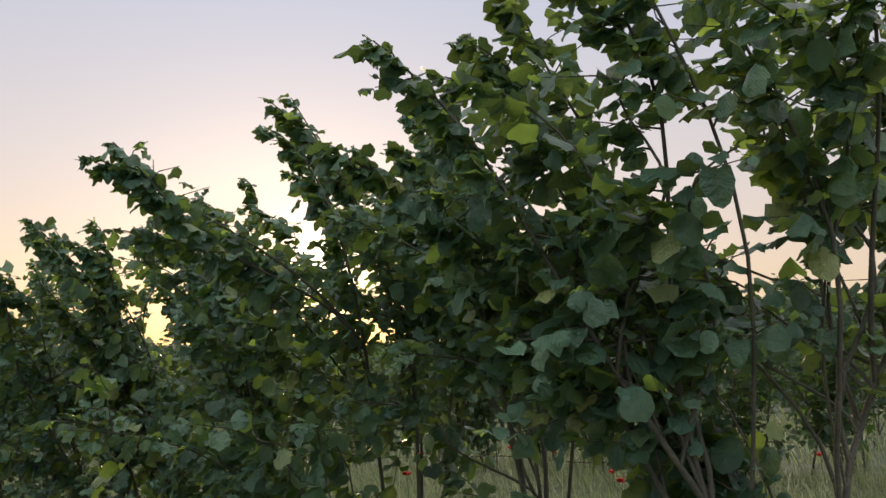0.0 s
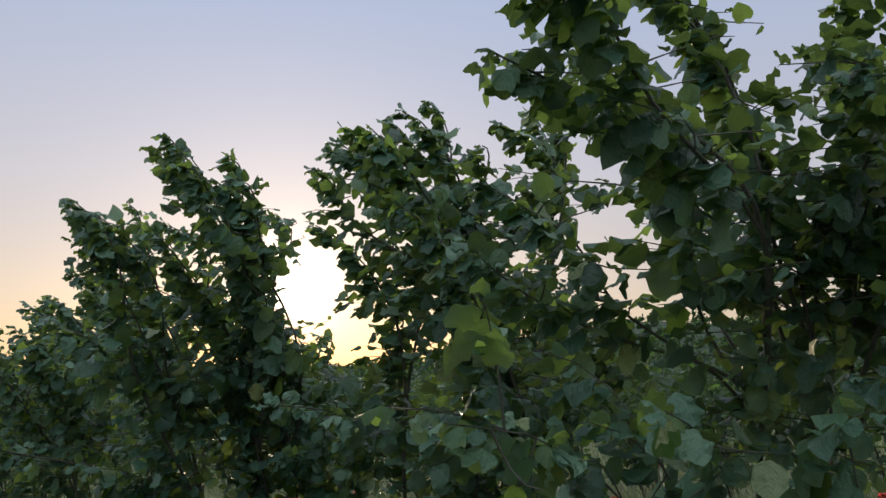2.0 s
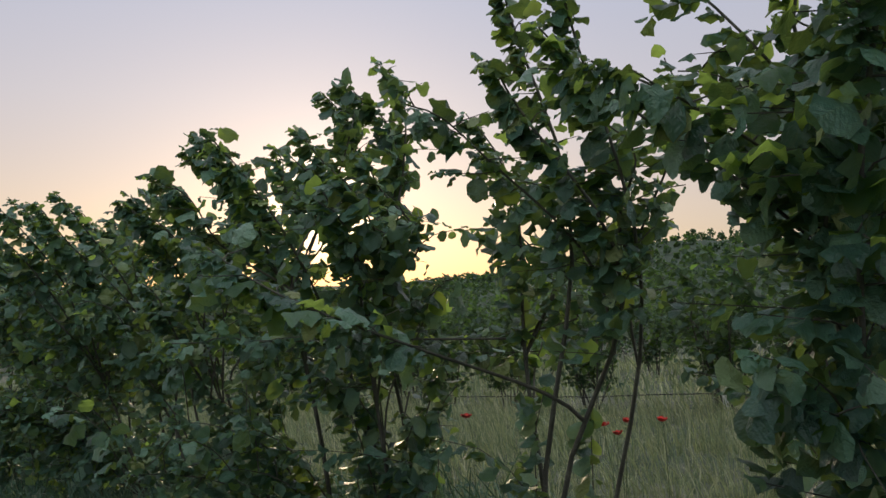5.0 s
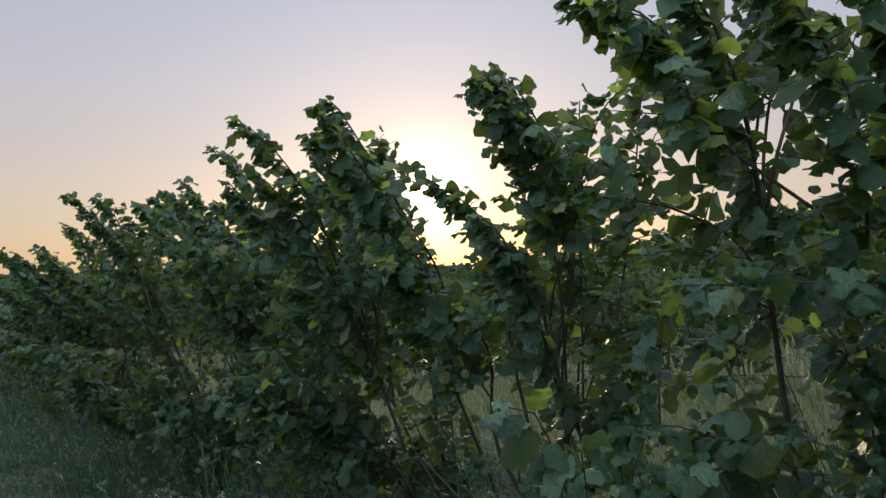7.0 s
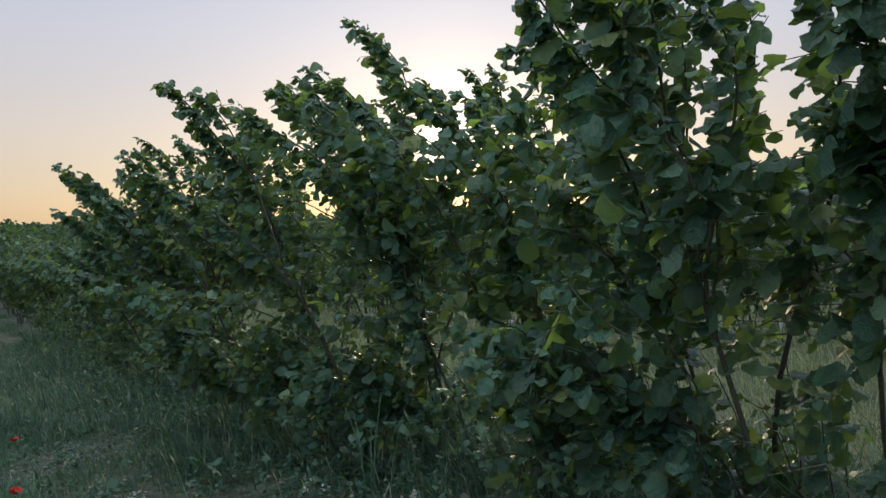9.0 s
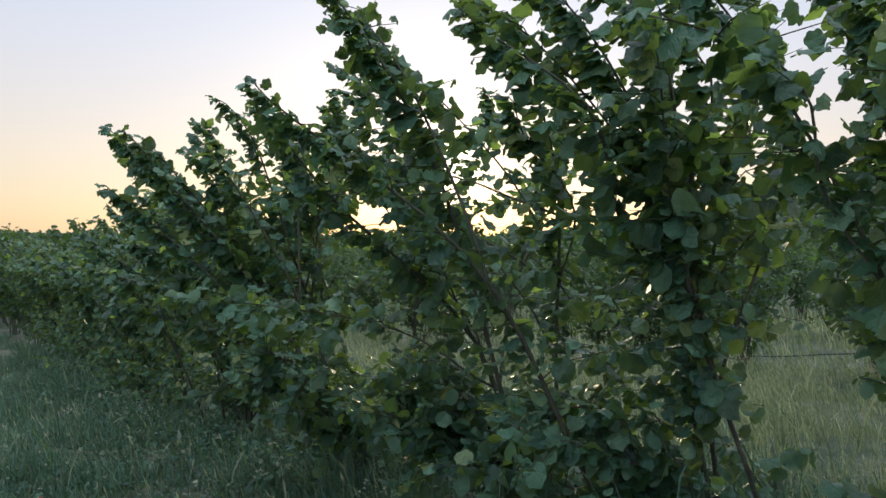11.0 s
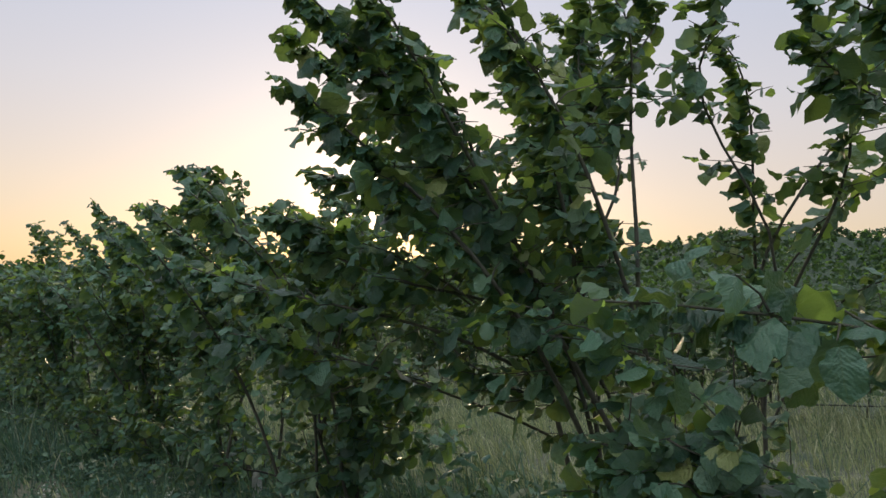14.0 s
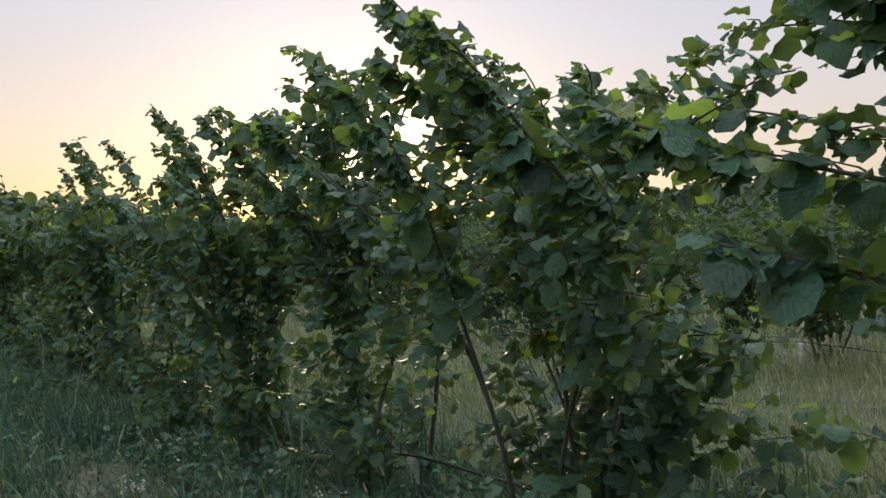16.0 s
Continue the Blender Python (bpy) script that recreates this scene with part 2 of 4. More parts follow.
def leaf_template(fold, curl, twist, jag):
    """A hazel leaf 1 long: broad, heart-shaped at the stalk, toothed, folded on its midrib. Vertices, triangles, uv."""
    out = [(-0.08, 0.15), (-0.03, 0.31), (0.1, 0.42 + jag * 0.5), (0.22, 0.48), (0.36, 0.5 + jag * 0.5), (0.48, 0.52), (0.61, 0.48 + jag * 0.5), (0.73, 0.43), (0.84, 0.33 + jag * 0.5), (0.95, 0.2)]
    v = [(0, 0), (0, 0.36), (0, 0.72), (0, 1.08)] + [(h, a) for a, h in out] + [(-h, a + 0.02) for a, h in out] + [(0.012, -0.3), (-0.012, -0.3)]
    half = [(0, 4, 5), (0, 5, 6), (0, 6, 1), (1, 6, 7), (1, 7, 8), (1, 8, 9), (1, 9, 2), (2, 9, 10), (2, 10, 11), (2, 11, 12), (2, 12, 13), (2, 13, 3)]
    faces = half + [tuple(i if i < 4 else i + 10 for i in (a, c, b)) for a, b, c in half] + [(0, 24, 25)]
    v = np.array(v)
    u, t = v[:, 0], np.maximum(v[:, 1], 0)
    w = fold * np.abs(u) - curl * t ** 2 + twist * u * t + 0.15 * np.sin(12 * t + 4 * np.sign(u) + 60 * jag + 9 * fold) * np.abs(u) * 2 + 0.06 * np.sin(23 * t + 17 * u + 40 * curl)
    return np.column_stack([v, w]), np.array(faces), np.column_stack([v[:, 0] + 0.5, np.clip(v[:, 1], 0, 1)])


TEMPLATES = [leaf_template(*a) for a in ((-0.35, 0.25, 0.1, -0.035), (-0.5, 0.3, -0.25, -0.03), (-0.6, 0.45, 0.2, -0.02), (-0.2, -0.15, 0.4, -0.04), (0.3, 0.55, -0.1, -0.03), (-0.8, 0.1, -0.2, -0.03), (-0.45, 0.7, 0.3, -0.04), (-0.7, 0.5, 0.35, -0.025))]
def light_template(fold, curl, twist):
    """The same leaf with fewer teeth, for the mass of the crown."""
    out = [(-0.07, 0.25), (0.14, 0.46), (0.45, 0.53), (0.74, 0.44), (0.93, 0.25)]
    v = np.array([(0, 0), (0, 0.5), (0, 1.06)] + [(h, a) for a, h in out] + [(-h * 0.93, a + 0.05) for a, h in out])
    half = [(0, 3, 4), (0, 4, 1), (1, 4, 5), (1, 5, 6), (1, 6, 7), (1, 7, 2)]
    faces = half + [tuple(i if i < 3 else i + 5 for i in (a, c, b)) for a, b, c in half]
    u, t = v[:, 0], np.maximum(v[:, 1], 0)
    w = fold * np.abs(u) - curl * t ** 2 + twist * u * t + (0.19 * np.sin(11 * t + 4 * np.sign(u) + 9 * fold) * np.abs(u) + 0.05 * np.sin(17 * t + 13 * u + 30 * curl)) * 1.4
    return np.column_stack([v, w]), np.array(faces), np.column_stack([u + 0.5, np.clip(v[:, 1], 0, 1)])


LIGHT = [light_template(*a) for a in ((-0.35, 0.25, 0.1), (-0.5, 0.3, -0.25), (-0.6, 0.45, 0.2), (-0.2, -0.15, 0.4), (0.3, 0.55, -0.1), (-0.8, 0.1, -0.2), (-0.45, 0.7, 0.3), (-0.7, 0.5, 0.35))]
LEAF_MESHES = [mesh_from("leaf", v, f, LEAF, uv[f.ravel()], True) for v, f, uv in TEMPLATES]
v_, f_ = np.array([(0, 0, 0), (0.42, 0.4, 0.12), (0, 1.05, -0.15), (-0.42, 0.4, 0.12), (0.3, 0.8, 0.03), (-0.3, 0.8, 0.03)]), np.array([(0, 1, 2), (0, 2, 3), (1, 4, 2), (3, 2, 5)])
PLAIN_LEAF = (v_, f_, np.column_stack([v_[:, 0] + 0.5, np.clip(v_[:, 1], 0, 1)]))


def unit(a):
    return a / np.maximum(np.linalg.norm(a, axis=-1, keepdims=True), 1e-9)


def leaf_frames(axis, face):
    side = unit(np.cross(axis, face))
    return np.stack([side, axis, np.cross(side, axis)], -1)      # columns: across, along, normal


def join_leaves(name, pos, frames, size, pick, mat, templates):
    V, F, U, base = [], [], [], 0
    for k, (tv, tf, tu) in enumerate(templates):
        sel = np.flatnonzero(pick % len(templates) == k)
        if not len(sel):
            continue
        v = pos[sel, None] + size[sel, None, None] * np.einsum("nij,vj->nvi", frames[sel], tv)
        V.append(v.reshape(-1, 3))
        F.append((tf[None] + (np.arange(len(sel)) * len(tv))[:, None, None] + base).reshape(-1, 3))
        U.append(np.tile(tu[tf.ravel()], (len(sel), 1)))
        base += len(sel) * len(tv)
    return mesh_from(name, np.concatenate(V), np.concatenate(F), mat, np.concatenate(U), True)


def tube(points, radii, sides=6):
    """A tapered branch along points; vertices and quads."""
    points, V, F = np.asarray(points), [], []
    tang = unit(np.gradient(points, axis=0))
    ref = np.array([0.31, 0.95, 0.05])
    for p, t, r in zip(points, tang, radii):
        a = unit(np.cross(t, ref)); b = np.cross(t, a)
        ang = np.arange(sides) * 2 * np.pi / sides
        V.append(p + r * (np.cos(ang)[:, None] * a + np.sin(ang)[:, None] * b))
    n = len(points)
    for i in range(n - 1):
        for j in range(sides):
            F.append((i * sides + j, i * sides + (j + 1) % sides, (i + 1) * sides + (j + 1) % sides, (i + 1) * sides + j))
    return np.concatenate(V), np.array(F)


def shoot_curve(base, tip, rng, sway=0.2, n=14, bend=0.0):
    """A stem that rises steeply, then is bent over towards its tip; bend: metres of the top that the wind lays over."""
    base, tip = np.asarray(base, float), np.asarray(tip, float)
    h = tip[2] - base[2]
    flat = tip - base; flat[2] = 0
    c1 = base + 0.22 * flat + np.array([0, 0, 0.48 * h])
    c2 = base + 0.5 * flat + np.array([0, 0, 0.97 * h])
    if bend:
        c2 = tip - bend * np.array([-0.62, 0.66, rng.uniform(0.1, 1.0)])
    u = np.linspace(0, 1, n)[:, None]
    c = (1 - u) ** 3 * base + 3 * u * (1 - u) ** 2 * c1 + 3 * u * u * (1 - u) * c2 + u ** 3 * tip
    wob = sway * np.sin(u * rng.uniform(4, 8) + rng.uniform(0, 6)) * np.array([rng.uniform(-1, 1), rng.uniform(-1, 1), 0]) * np.sin(u * np.pi)
    return c + wob


def along(curve, u):
    s = np.concatenate([[0], np.cumsum(np.linalg.norm(np.diff(curve, axis=0), axis=1))])
    u = np.asarray(u) * s[-1]
    return np.stack([np.interp(u, s, curve[:, k]) for k in range(3)], -1), s[-1]


def leaves_on(curve, start, gap, size, rng, out, droop=0.12, blow=0.75):
    """Alternate leaves along a shoot from the share `start` of its length to its tip."""
    _, length = along(curve, [0])
    n = max(3, int(length * (1 - start) / gap))
    u = np.linspace(start, 1, n) + rng.normal(0, 0.2 / n, n)
    pos, _ = along(curve, np.clip(u, 0, 1))
    tang = unit(along(curve, np.clip(u + 0.03, 0, 1.0))[0] - along(curve, np.clip(u - 0.03, 0, 1))[0] + 1e-6)
    ang = np.arange(n) * 2.4 + rng.uniform(0, 6) + rng.normal(0, 0.5, n)
    a = unit(np.cross(tang, np.array([0.2, 0.1, 1.0]) + rng.normal(0, 0.05, 3))); b = np.cross(tang, a)
    outw = np.cos(ang)[:, None] * a + np.sin(ang)[:, None] * b
    axis = unit(0.8 * outw + 0.3 * tang + blow * WIND + np.array([0, 0, -droop]) + rng.normal(0, 0.32, (n, 3)))
    face = unit(np.array([0, 0, 1.0]) + 0.1 * tang + 0.22 * outw + rng.normal(0, 0.27, (n, 3)))
    sz = size * rng.uniform(0.55, 1.22, n) * np.clip(1.2 - np.clip(u, 0, 1) ** 8 * 0.55, 0.55, 1.05)
    out.append((pos + 0.28 * sz[:, None] * axis, axis, face, sz))


def grow_shoot(i, tip, tall, trunks, seed, bare, leaf):
    """One shoot of a bush and its side twigs: its curve, its girth, its leaves and the twigs' tubes."""
    rng = np.random.default_rng((seed, i))
    tip = tip - np.array([0, 0, 0.05])                # leaves reach past the wood
    foot, r0, out, twigs = np.array([*rng.normal(0, 0.17, 2), 0.0]) + np.array([tip[0], tip[1], 0]) * 0.1, 0.016 if tall else 0.013, [], []
    if i > 3:                        # only a few stems rise from the ground, the others fork off them
        host = min(trunks, key=lambda q: np.hypot(*(q[-1] - tip)[:2]))
        foot = along(host, [rng.uniform(0.28, 0.6)])[0][0]
        r0 *= 0.62
    c = shoot_curve(foot, tip, rng, bend=rng.uniform(0.35, 0.65) if tall else 0.0)
    _, length = along(c, [0])
    leaves_on(c, (bare if tall else 0.6 * bare) + 0.05, 0.03 if tall else 0.034, leaf * 1.05, rng, out)
    if tall:                         # the wind packs the leaves of the tip into a plume
        leaves_on(c, 0.8, 0.02, leaf * 0.95, rng, out, 0.1, 1.1)
    m = int(length * (7.2 if tall else 5.6))
    low_end = bare if tall else 0.6 * bare
    for k in range(m):
        u = low_end + (0.97 - low_end) * (k + rng.uniform(0, 1)) / m
        p, _ = along(c, [u])
        a = rng.uniform(0, 2 * np.pi)
        d = np.array([math.cos(a), math.sin(a), rng.uniform(-0.1, 0.7)]) + 0.3 * WIND
        ln = rng.uniform(0.22, 0.7) * (1.14 - (0.95 if tall else 0.75) * u)
        q = shoot_curve(p[0], p[0] + unit(d) * ln + np.array([0, 0, -0.12 * ln]) + 1e-3, rng, 0.02, 6)
        twigs.append(tube(q[[0, 2, 5]], np.array([0.005, 0.0035, 0.002]), 3))
        leaves_on(q, 0.1, 0.045, leaf * rng.uniform(0.8, 1.15), rng, out)
    return c, r0 * rng.uniform(0.85, 1.25), out, twigs


def hazel(by, leaders, lesser, seed, bx=3.8, skirt=8, low=(), bare=0.3, label="", leaf=0.094, detail=True):
    """One hazel bush: leaders are its tall shoots (across the row, along it, height), lesser the lower ones between them."""
    rng = np.random.default_rng(seed)
    root = new("hazel_bush")
    z0 = gz(bx, by)
    root.location = (bx, by, z0 - 0.03)
    shoots = [(tip, True) for tip in leaders] + [(tip, False) for tip in lesser]
    out, twigs, trunks = [], [], []
    for i, (tip, tall) in enumerate(shoots):
        c, r0, leaves, side = grow_shoot(i, np.array(tip, float), tall, trunks, seed, bare, leaf)
        if i < 4:
            trunks.append(c)
        V, F = tube(c, np.linspace(r0, 0.0035, len(c)), 5)
        st = new("stem", mesh_from("stem", V, F, BARK, smooth=True)); st.parent = root
        out += leaves
        twigs += side
    for i in range(skirt):          # suckers round the foot
        a = rng.uniform(0, 2 * np.pi)
        tip = np.array([0.6 * math.cos(a) * rng.uniform(0.3, 1) - 0.55, 0.9 * math.sin(a) * rng.uniform(0.3, 1), rng.uniform(0.4, 1.5)])
        c = shoot_curve(np.array([*rng.normal(0, 0.15, 2), 0.0]), tip, rng, 0.05, 7)
        twigs.append(tube(c, np.linspace(0.006, 0.002, 7), 4))
        leaves_on(c, 0.25, 0.035, leaf * 0.95, rng, out)
    for lx, ly, h, n in low:        # low boughs that hang out towards the track
        for i in range(n):
            tip = np.array([lx, ly, h]) + rng.normal(0, 0.2, 3) * (1.2, 1.2, 0.8)
            c = shoot_curve(np.array([0.2 * lx, 0.2 * ly, 0.02]), tip, rng, 0.08, 9)
            twigs.append(tube(c, np.linspace(0.009, 0.002, 9), 5))
            leaves_on(c, 0.35, 0.03, leaf, rng, out)
            for k in range(5):
                p, _ = along(c, [rng.uniform(0.5, 0.95)])
                q = shoot_curve(p[0], p[0] + rng.normal(0, 0.2, 3) + 1e-3, rng, 0.01, 5)
                twigs.append(tube(q, np.linspace(0.004, 0.002, 5), 4))
                leaves_on(q, 0.15, 0.04, leaf, rng, out)
    base, VV, FF = 0, [], []
    for V, F in twigs:
        VV.append(V); FF.append(F + base); base += len(V)
    tw = new("twigwork", mesh_from("twigwork", np.concatenate(VV), np.concatenate(FF), BARK, smooth=True)); tw.parent = root
    tagged(tw, kind="stuff")
    pos, axis, face, size = (np.concatenate(a) for a in zip(*out))
    keep = pos[:, 2] > 0.05
    pos, axis, face, size = pos[keep], axis[keep], face[keep], size[keep]
    fr, pick = leaf_frames(axis, face), rng.integers(0, len(TEMPLATES), len(pos))
    rest = np.ones(len(pos), bool)
    if detail:                       # the leaves on the track's side are pieces of their own
        near = np.argsort(pos[:, 0] + 0.4 * rng.random(len(pos)))[:290]
        rest[near] = False
        for i in near:
            ob = new("leaf", LEAF_MESHES[pick[i] % len(LEAF_MESHES)]); ob.parent = root
            m = Matrix([[*(fr[i][r] * size[i]), pos[i][r]] for r in range(3)] + [[0, 0, 0, 1]])
            ob.matrix_local = m
    crown = new("foliage", join_leaves("foliage", pos[rest], fr[rest], size[rest], pick[rest], LEAF, LIGHT)); crown.parent = root
    tagged(crown, kind="stuff")
    return tagged(root, label or "leafy green hazel bush with many slender brown stems", "bush", "hazel bushes in the row")


# foot along the row; the bush's tall shoots, then its lesser ones, as (across the row, along it, height)
hazel(0.8, [(-1.57, 1.29, 2.84), (-1.54, 1.60, 2.50), (0.30, 0.45, 3.00), (0.50, 0.40, 2.72), (0.60, 0.20, 2.90), (0.20, 0.60, 2.60), (0.45, 0.30, 3.20), (-0.36, 1.13, 2.43), (-0.20, 0.90, 2.15), (-0.10, 0.60, 2.90), (-1.22, 1.01, 3.45), (-0.50, 1.62, 3.55), (-1.40, 0.60, 3.62), (-0.70, 0.52, 3.60), (0.10, 0.90, 3.82), (0.70, 0.30, 3.50), (-0.60, 1.68, 3.20), (-0.90, 0.00, 3.12), (-0.80, 1.20, 2.70)],
      [(-0.80, 0.40, 3.06), (-1.16, 0.46, 2.68), (-1.00, 0.50, 2.20), (-0.52, 0.30, 2.55), (-0.90, 0.25, 2.91), (-1.05, 0.20, 2.35), (-1.15, 1.37, 2.83), (-0.50, 1.35, 2.30), (-1.00, 0.90, 2.00), (-0.45, 1.56, 2.55), (-0.70, 1.50, 1.80), (-0.20, 1.30, 2.40), (-0.95, 1.35, 2.20), (-0.60, 0.85, 2.06), (-0.30, 1.60, 1.85), (0.93, 0.81, 2.05), (0.54, 1.69, 2.02)],
      1, bx=3.3, bare=0.54, skirt=0, low=((-0.8, 1.1, 1.9, 4), (-0.7, 0.8, 1.5, 3), (-0.4, 1.3, 1.2, 3)))
hazel(2.8, [(-1.37, -0.07, 2.87), (-0.88, 0.43, 3.29), (-0.30, -0.30, 3.50), (-0.60, 0.16, 2.87), (-0.70, -0.20, 2.40), (-1.02, -0.16, 3.50)],
      [(-0.90, -0.10, 2.30), (-1.20, 0.10, 1.90), (-0.50, 0.30, 2.40), (-1.15, 0.60, 1.64), (-0.70, -0.40, 2.00), (-0.01, 0.12, 2.61), (-1.27, 0.60, 2.64), (0.58, 0.10, 2.47), (0.18, -0.35, 2.61), (0.65, 0.72, 2.69), (-0.95, 0.78, 2.68), (0.64, -0.59, 2.52), (0.18, 0.57, 2.52), (-1.22, -0.11, 3.09)],
      22, bare=0.54)
hazel(4.2, [(-1.24, -0.05, 3.42), (-1.00, 0.01, 3.67), (0.14, -0.80, 3.00), (0.20, 0.30, 3.59), (-1.40, 0.51, 2.54), (-1.40, 0.60, 2.31), (0.61, 1.41, 3.51), (-2.36, -0.29, 3.00), (-0.40, -0.60, 3.30), (0.19, -0.27, 3.36), (-0.66, 0.49, 3.30), (-0.77, -0.68, 3.02), (-0.10, -0.50, 2.90), (-0.60, -0.75, 3.44), (-2.28, -0.36, 3.07), (-1.08, 0.14, 3.66)],
      [(-2.20, -0.21, 2.66), (-0.40, 0.20, 2.40), (-0.30, -0.30, 2.70), (0.68, 0.49, 2.70), (-0.78, 0.59, 2.67), (0.40, -0.32, 2.55)],
      2, low=((-2.0, -0.5, 1.6, 4), (-1.1, -0.3, 1.2, 2)), bare=0.36)
hazel(5.8, [(-1.46, -0.68, 2.70), (0.68, 0.12, 3.87), (-0.80, 0.02, 3.45), (-0.65, 1.00, 2.93), (-0.30, 1.07, 3.62), (-1.10, 0.40, 3.13), (-0.90, 0.45, 3.33), (0.39, 0.02, 3.74), (-0.62, 0.34, 3.50), (-0.54, -0.46, 3.32), (0.34, -0.48, 2.11), (-0.83, 0.47, 3.42), (-1.43, -0.45, 3.10), (-1.27, 0.08, 3.13), (-0.12, 0.50, 3.79)],
      [(0.00, -0.94, 1.95), (0.70, 0.51, 2.56), (-1.59, 0.09, 1.83), (-1.45, -0.41, 2.86), (-0.61, -0.42, 3.20), (-0.00, 0.51, 2.89), (0.47, -0.67, 2.11)],
      3, low=((-1.0, -0.8, 1.7, 3), (-0.8, -0.3, 1.2, 2), (-0.2, 0.5, 1.5, 3), (-0.3, 0.4, 0.9, 2)), bare=0.18)
hazel(7.6, [(-1.39, -0.53, 3.31), (-1.14, -0.60, 3.33), (-2.02, -0.28, 3.10), (-1.48, -0.20, 2.99), (-1.90, 0.02, 3.08), (-1.80, 0.50, 2.42), (-1.69, 0.79, 2.62), (-1.12, -0.49, 3.50), (-0.98, -0.45, 2.54), (-1.64, -0.50, 3.43), (-0.35, 0.37, 3.34), (-1.81, -0.11, 3.07), (-1.79, -0.96, 3.39), (-1.02, 0.54, 3.18), (-1.53, -0.74, 3.36)],
      [(-0.90, 0.70, 2.60), (-0.23, 0.68, 2.61), (0.51, 1.01, 2.25), (0.34, -0.35, 2.02), (0.58, 0.22, 2.03), (-0.55, 0.11, 2.45), (-1.21, 0.13, 2.61), (-0.05, -0.09, 2.34), (0.39, 0.31, 2.37), (0.69, -0.68, 1.97), (-0.91, 1.23, 3.23)],
      4, low=((-1.3, -0.2, 1.4, 3), (-0.4, -0.9, 1.6, 4), (-0.3, -1.0, 1.0, 3), (-0.5, -0.7, 1.9, 2)), bare=0.24)
hazel(9.6, [(-0.65, 0.01, 3.78), (-1.20, -0.52, 2.92), (-0.39, 0.39, 2.94), (-1.06, -0.80, 3.45), (-2.28, 0.02, 2.06)],
      [(0.03, -0.51, 2.64), (0.82, 0.76, 1.53), (0.18, 0.30, 2.55), (0.34, 0.03, 1.76), (-0.65, -0.57, 2.79), (0.58, -0.53, 2.51), (-0.25, -0.87, 3.05), (-1.85, 1.22, 1.59), (-1.47, -0.26, 2.72)],
      15, bare=0.48)
hazel(11.1, [(-1.20, -0.72, 2.55), (-1.60, -0.20, 2.94), (-1.20, -0.44, 2.84), (-1.50, 0.20, 3.01), (-0.99, 0.22, 2.37), (-1.30, 0.68, 3.00), (-0.73, 0.21, 3.15), (-0.02, 0.72, 3.62), (-0.30, -0.16, 3.64), (-1.08, -0.68, 2.75), (-0.60, -0.10, 3.43), (-0.92, -0.72, 2.86), (-0.62, 0.65, 3.09), (-1.84, 0.03, 2.72), (-0.13, 0.76, 3.63)],
      [(-1.31, 0.61, 2.15), (-0.82, -1.14, 2.42), (-0.39, -0.99, 2.11), (0.05, 1.25, 1.92), (0.45, -0.08, 2.09), (-0.15, 0.81, 1.43), (0.58, 0.55, 3.16)],
      5, low=((-0.5, -0.4, 1.6, 3), (-0.4, -0.8, 1.3, 3), (-0.5, -0.7, 0.8, 2), (-1.75, -0.1, 0.95, 5), (-1.3, 0.2, 0.8, 3)), bare=0.48)
hazel(12.7, [(-1.29, -0.21, 2.30), (-0.82, 0.30, 2.22), (-1.23, 0.78, 2.09), (-0.98, 0.70, 2.56), (-1.67, -0.67, 2.86), (-1.31, -0.42, 2.97), (-1.56, -0.62, 2.90)],
      [(-0.54, -0.24, 2.96), (-0.12, -0.96, 1.92), (-0.58, -0.60, 2.95), (0.46, 0.46, 2.39), (0.88, 0.04, 3.70), (-1.57, 0.38, 2.18), (0.21, -0.23, 2.86)],
      16, skirt=12, bare=0.58, low=((-0.5, -0.6, 1.4, 3), (-0.3, -0.3, 1.2, 2)))
hazel(14.2, [(-1.60, -0.72, 3.13), (-1.78, -0.04, 2.76), (-1.82, -0.91, 2.87), (-1.68, 0.40, 2.57), (-1.37, 0.98, 2.34), (-1.90, -0.12, 3.06), (-1.85, -1.07, 2.99), (-0.80, 0.00, 2.87), (-1.44, -0.30, 2.70), (-0.70, 0.60, 3.05), (-0.32, 0.82, 3.23), (-1.96, -0.05, 2.69)],
      [(-0.90, -0.51, 2.08), (0.10, -0.30, 1.40), (-0.47, 0.44, 1.44), (-0.70, 1.00, 2.20), (-0.84, 0.56, 1.35), (-1.34, 0.62, 1.80), (-0.05, 0.66, 2.95), (0.68, -0.41, 1.99), (0.59, 0.22, 1.95), (-1.41, 0.01, 2.79)],
      6, low=((-1.55, 0.25, 1.25, 6), (-1.3, 0.5, 0.95, 3)), bare=0.36, skirt=12)
hazel(15.8, [(-0.75, -0.38, 3.35), (-1.39, 0.95, 2.94), (-1.22, 0.60, 2.91), (-0.46, 0.83, 2.88), (-0.03, 0.14, 2.96)],
      [(-1.30, -0.72, 2.55), (0.16, -0.23, 2.60), (-1.70, 0.80, 2.57), (-0.21, -0.89, 3.19), (0.38, 0.54, 2.89), (-0.15, 0.07, 2.79), (-0.24, 0.75, 2.83), (-1.45, 0.09, 2.54), (0.34, 0.83, 2.94)],
      17, skirt=20, low=((-1.2, -0.5, 0.8, 3), (-0.9, -0.3, 0.9, 2)), bare=0.36)
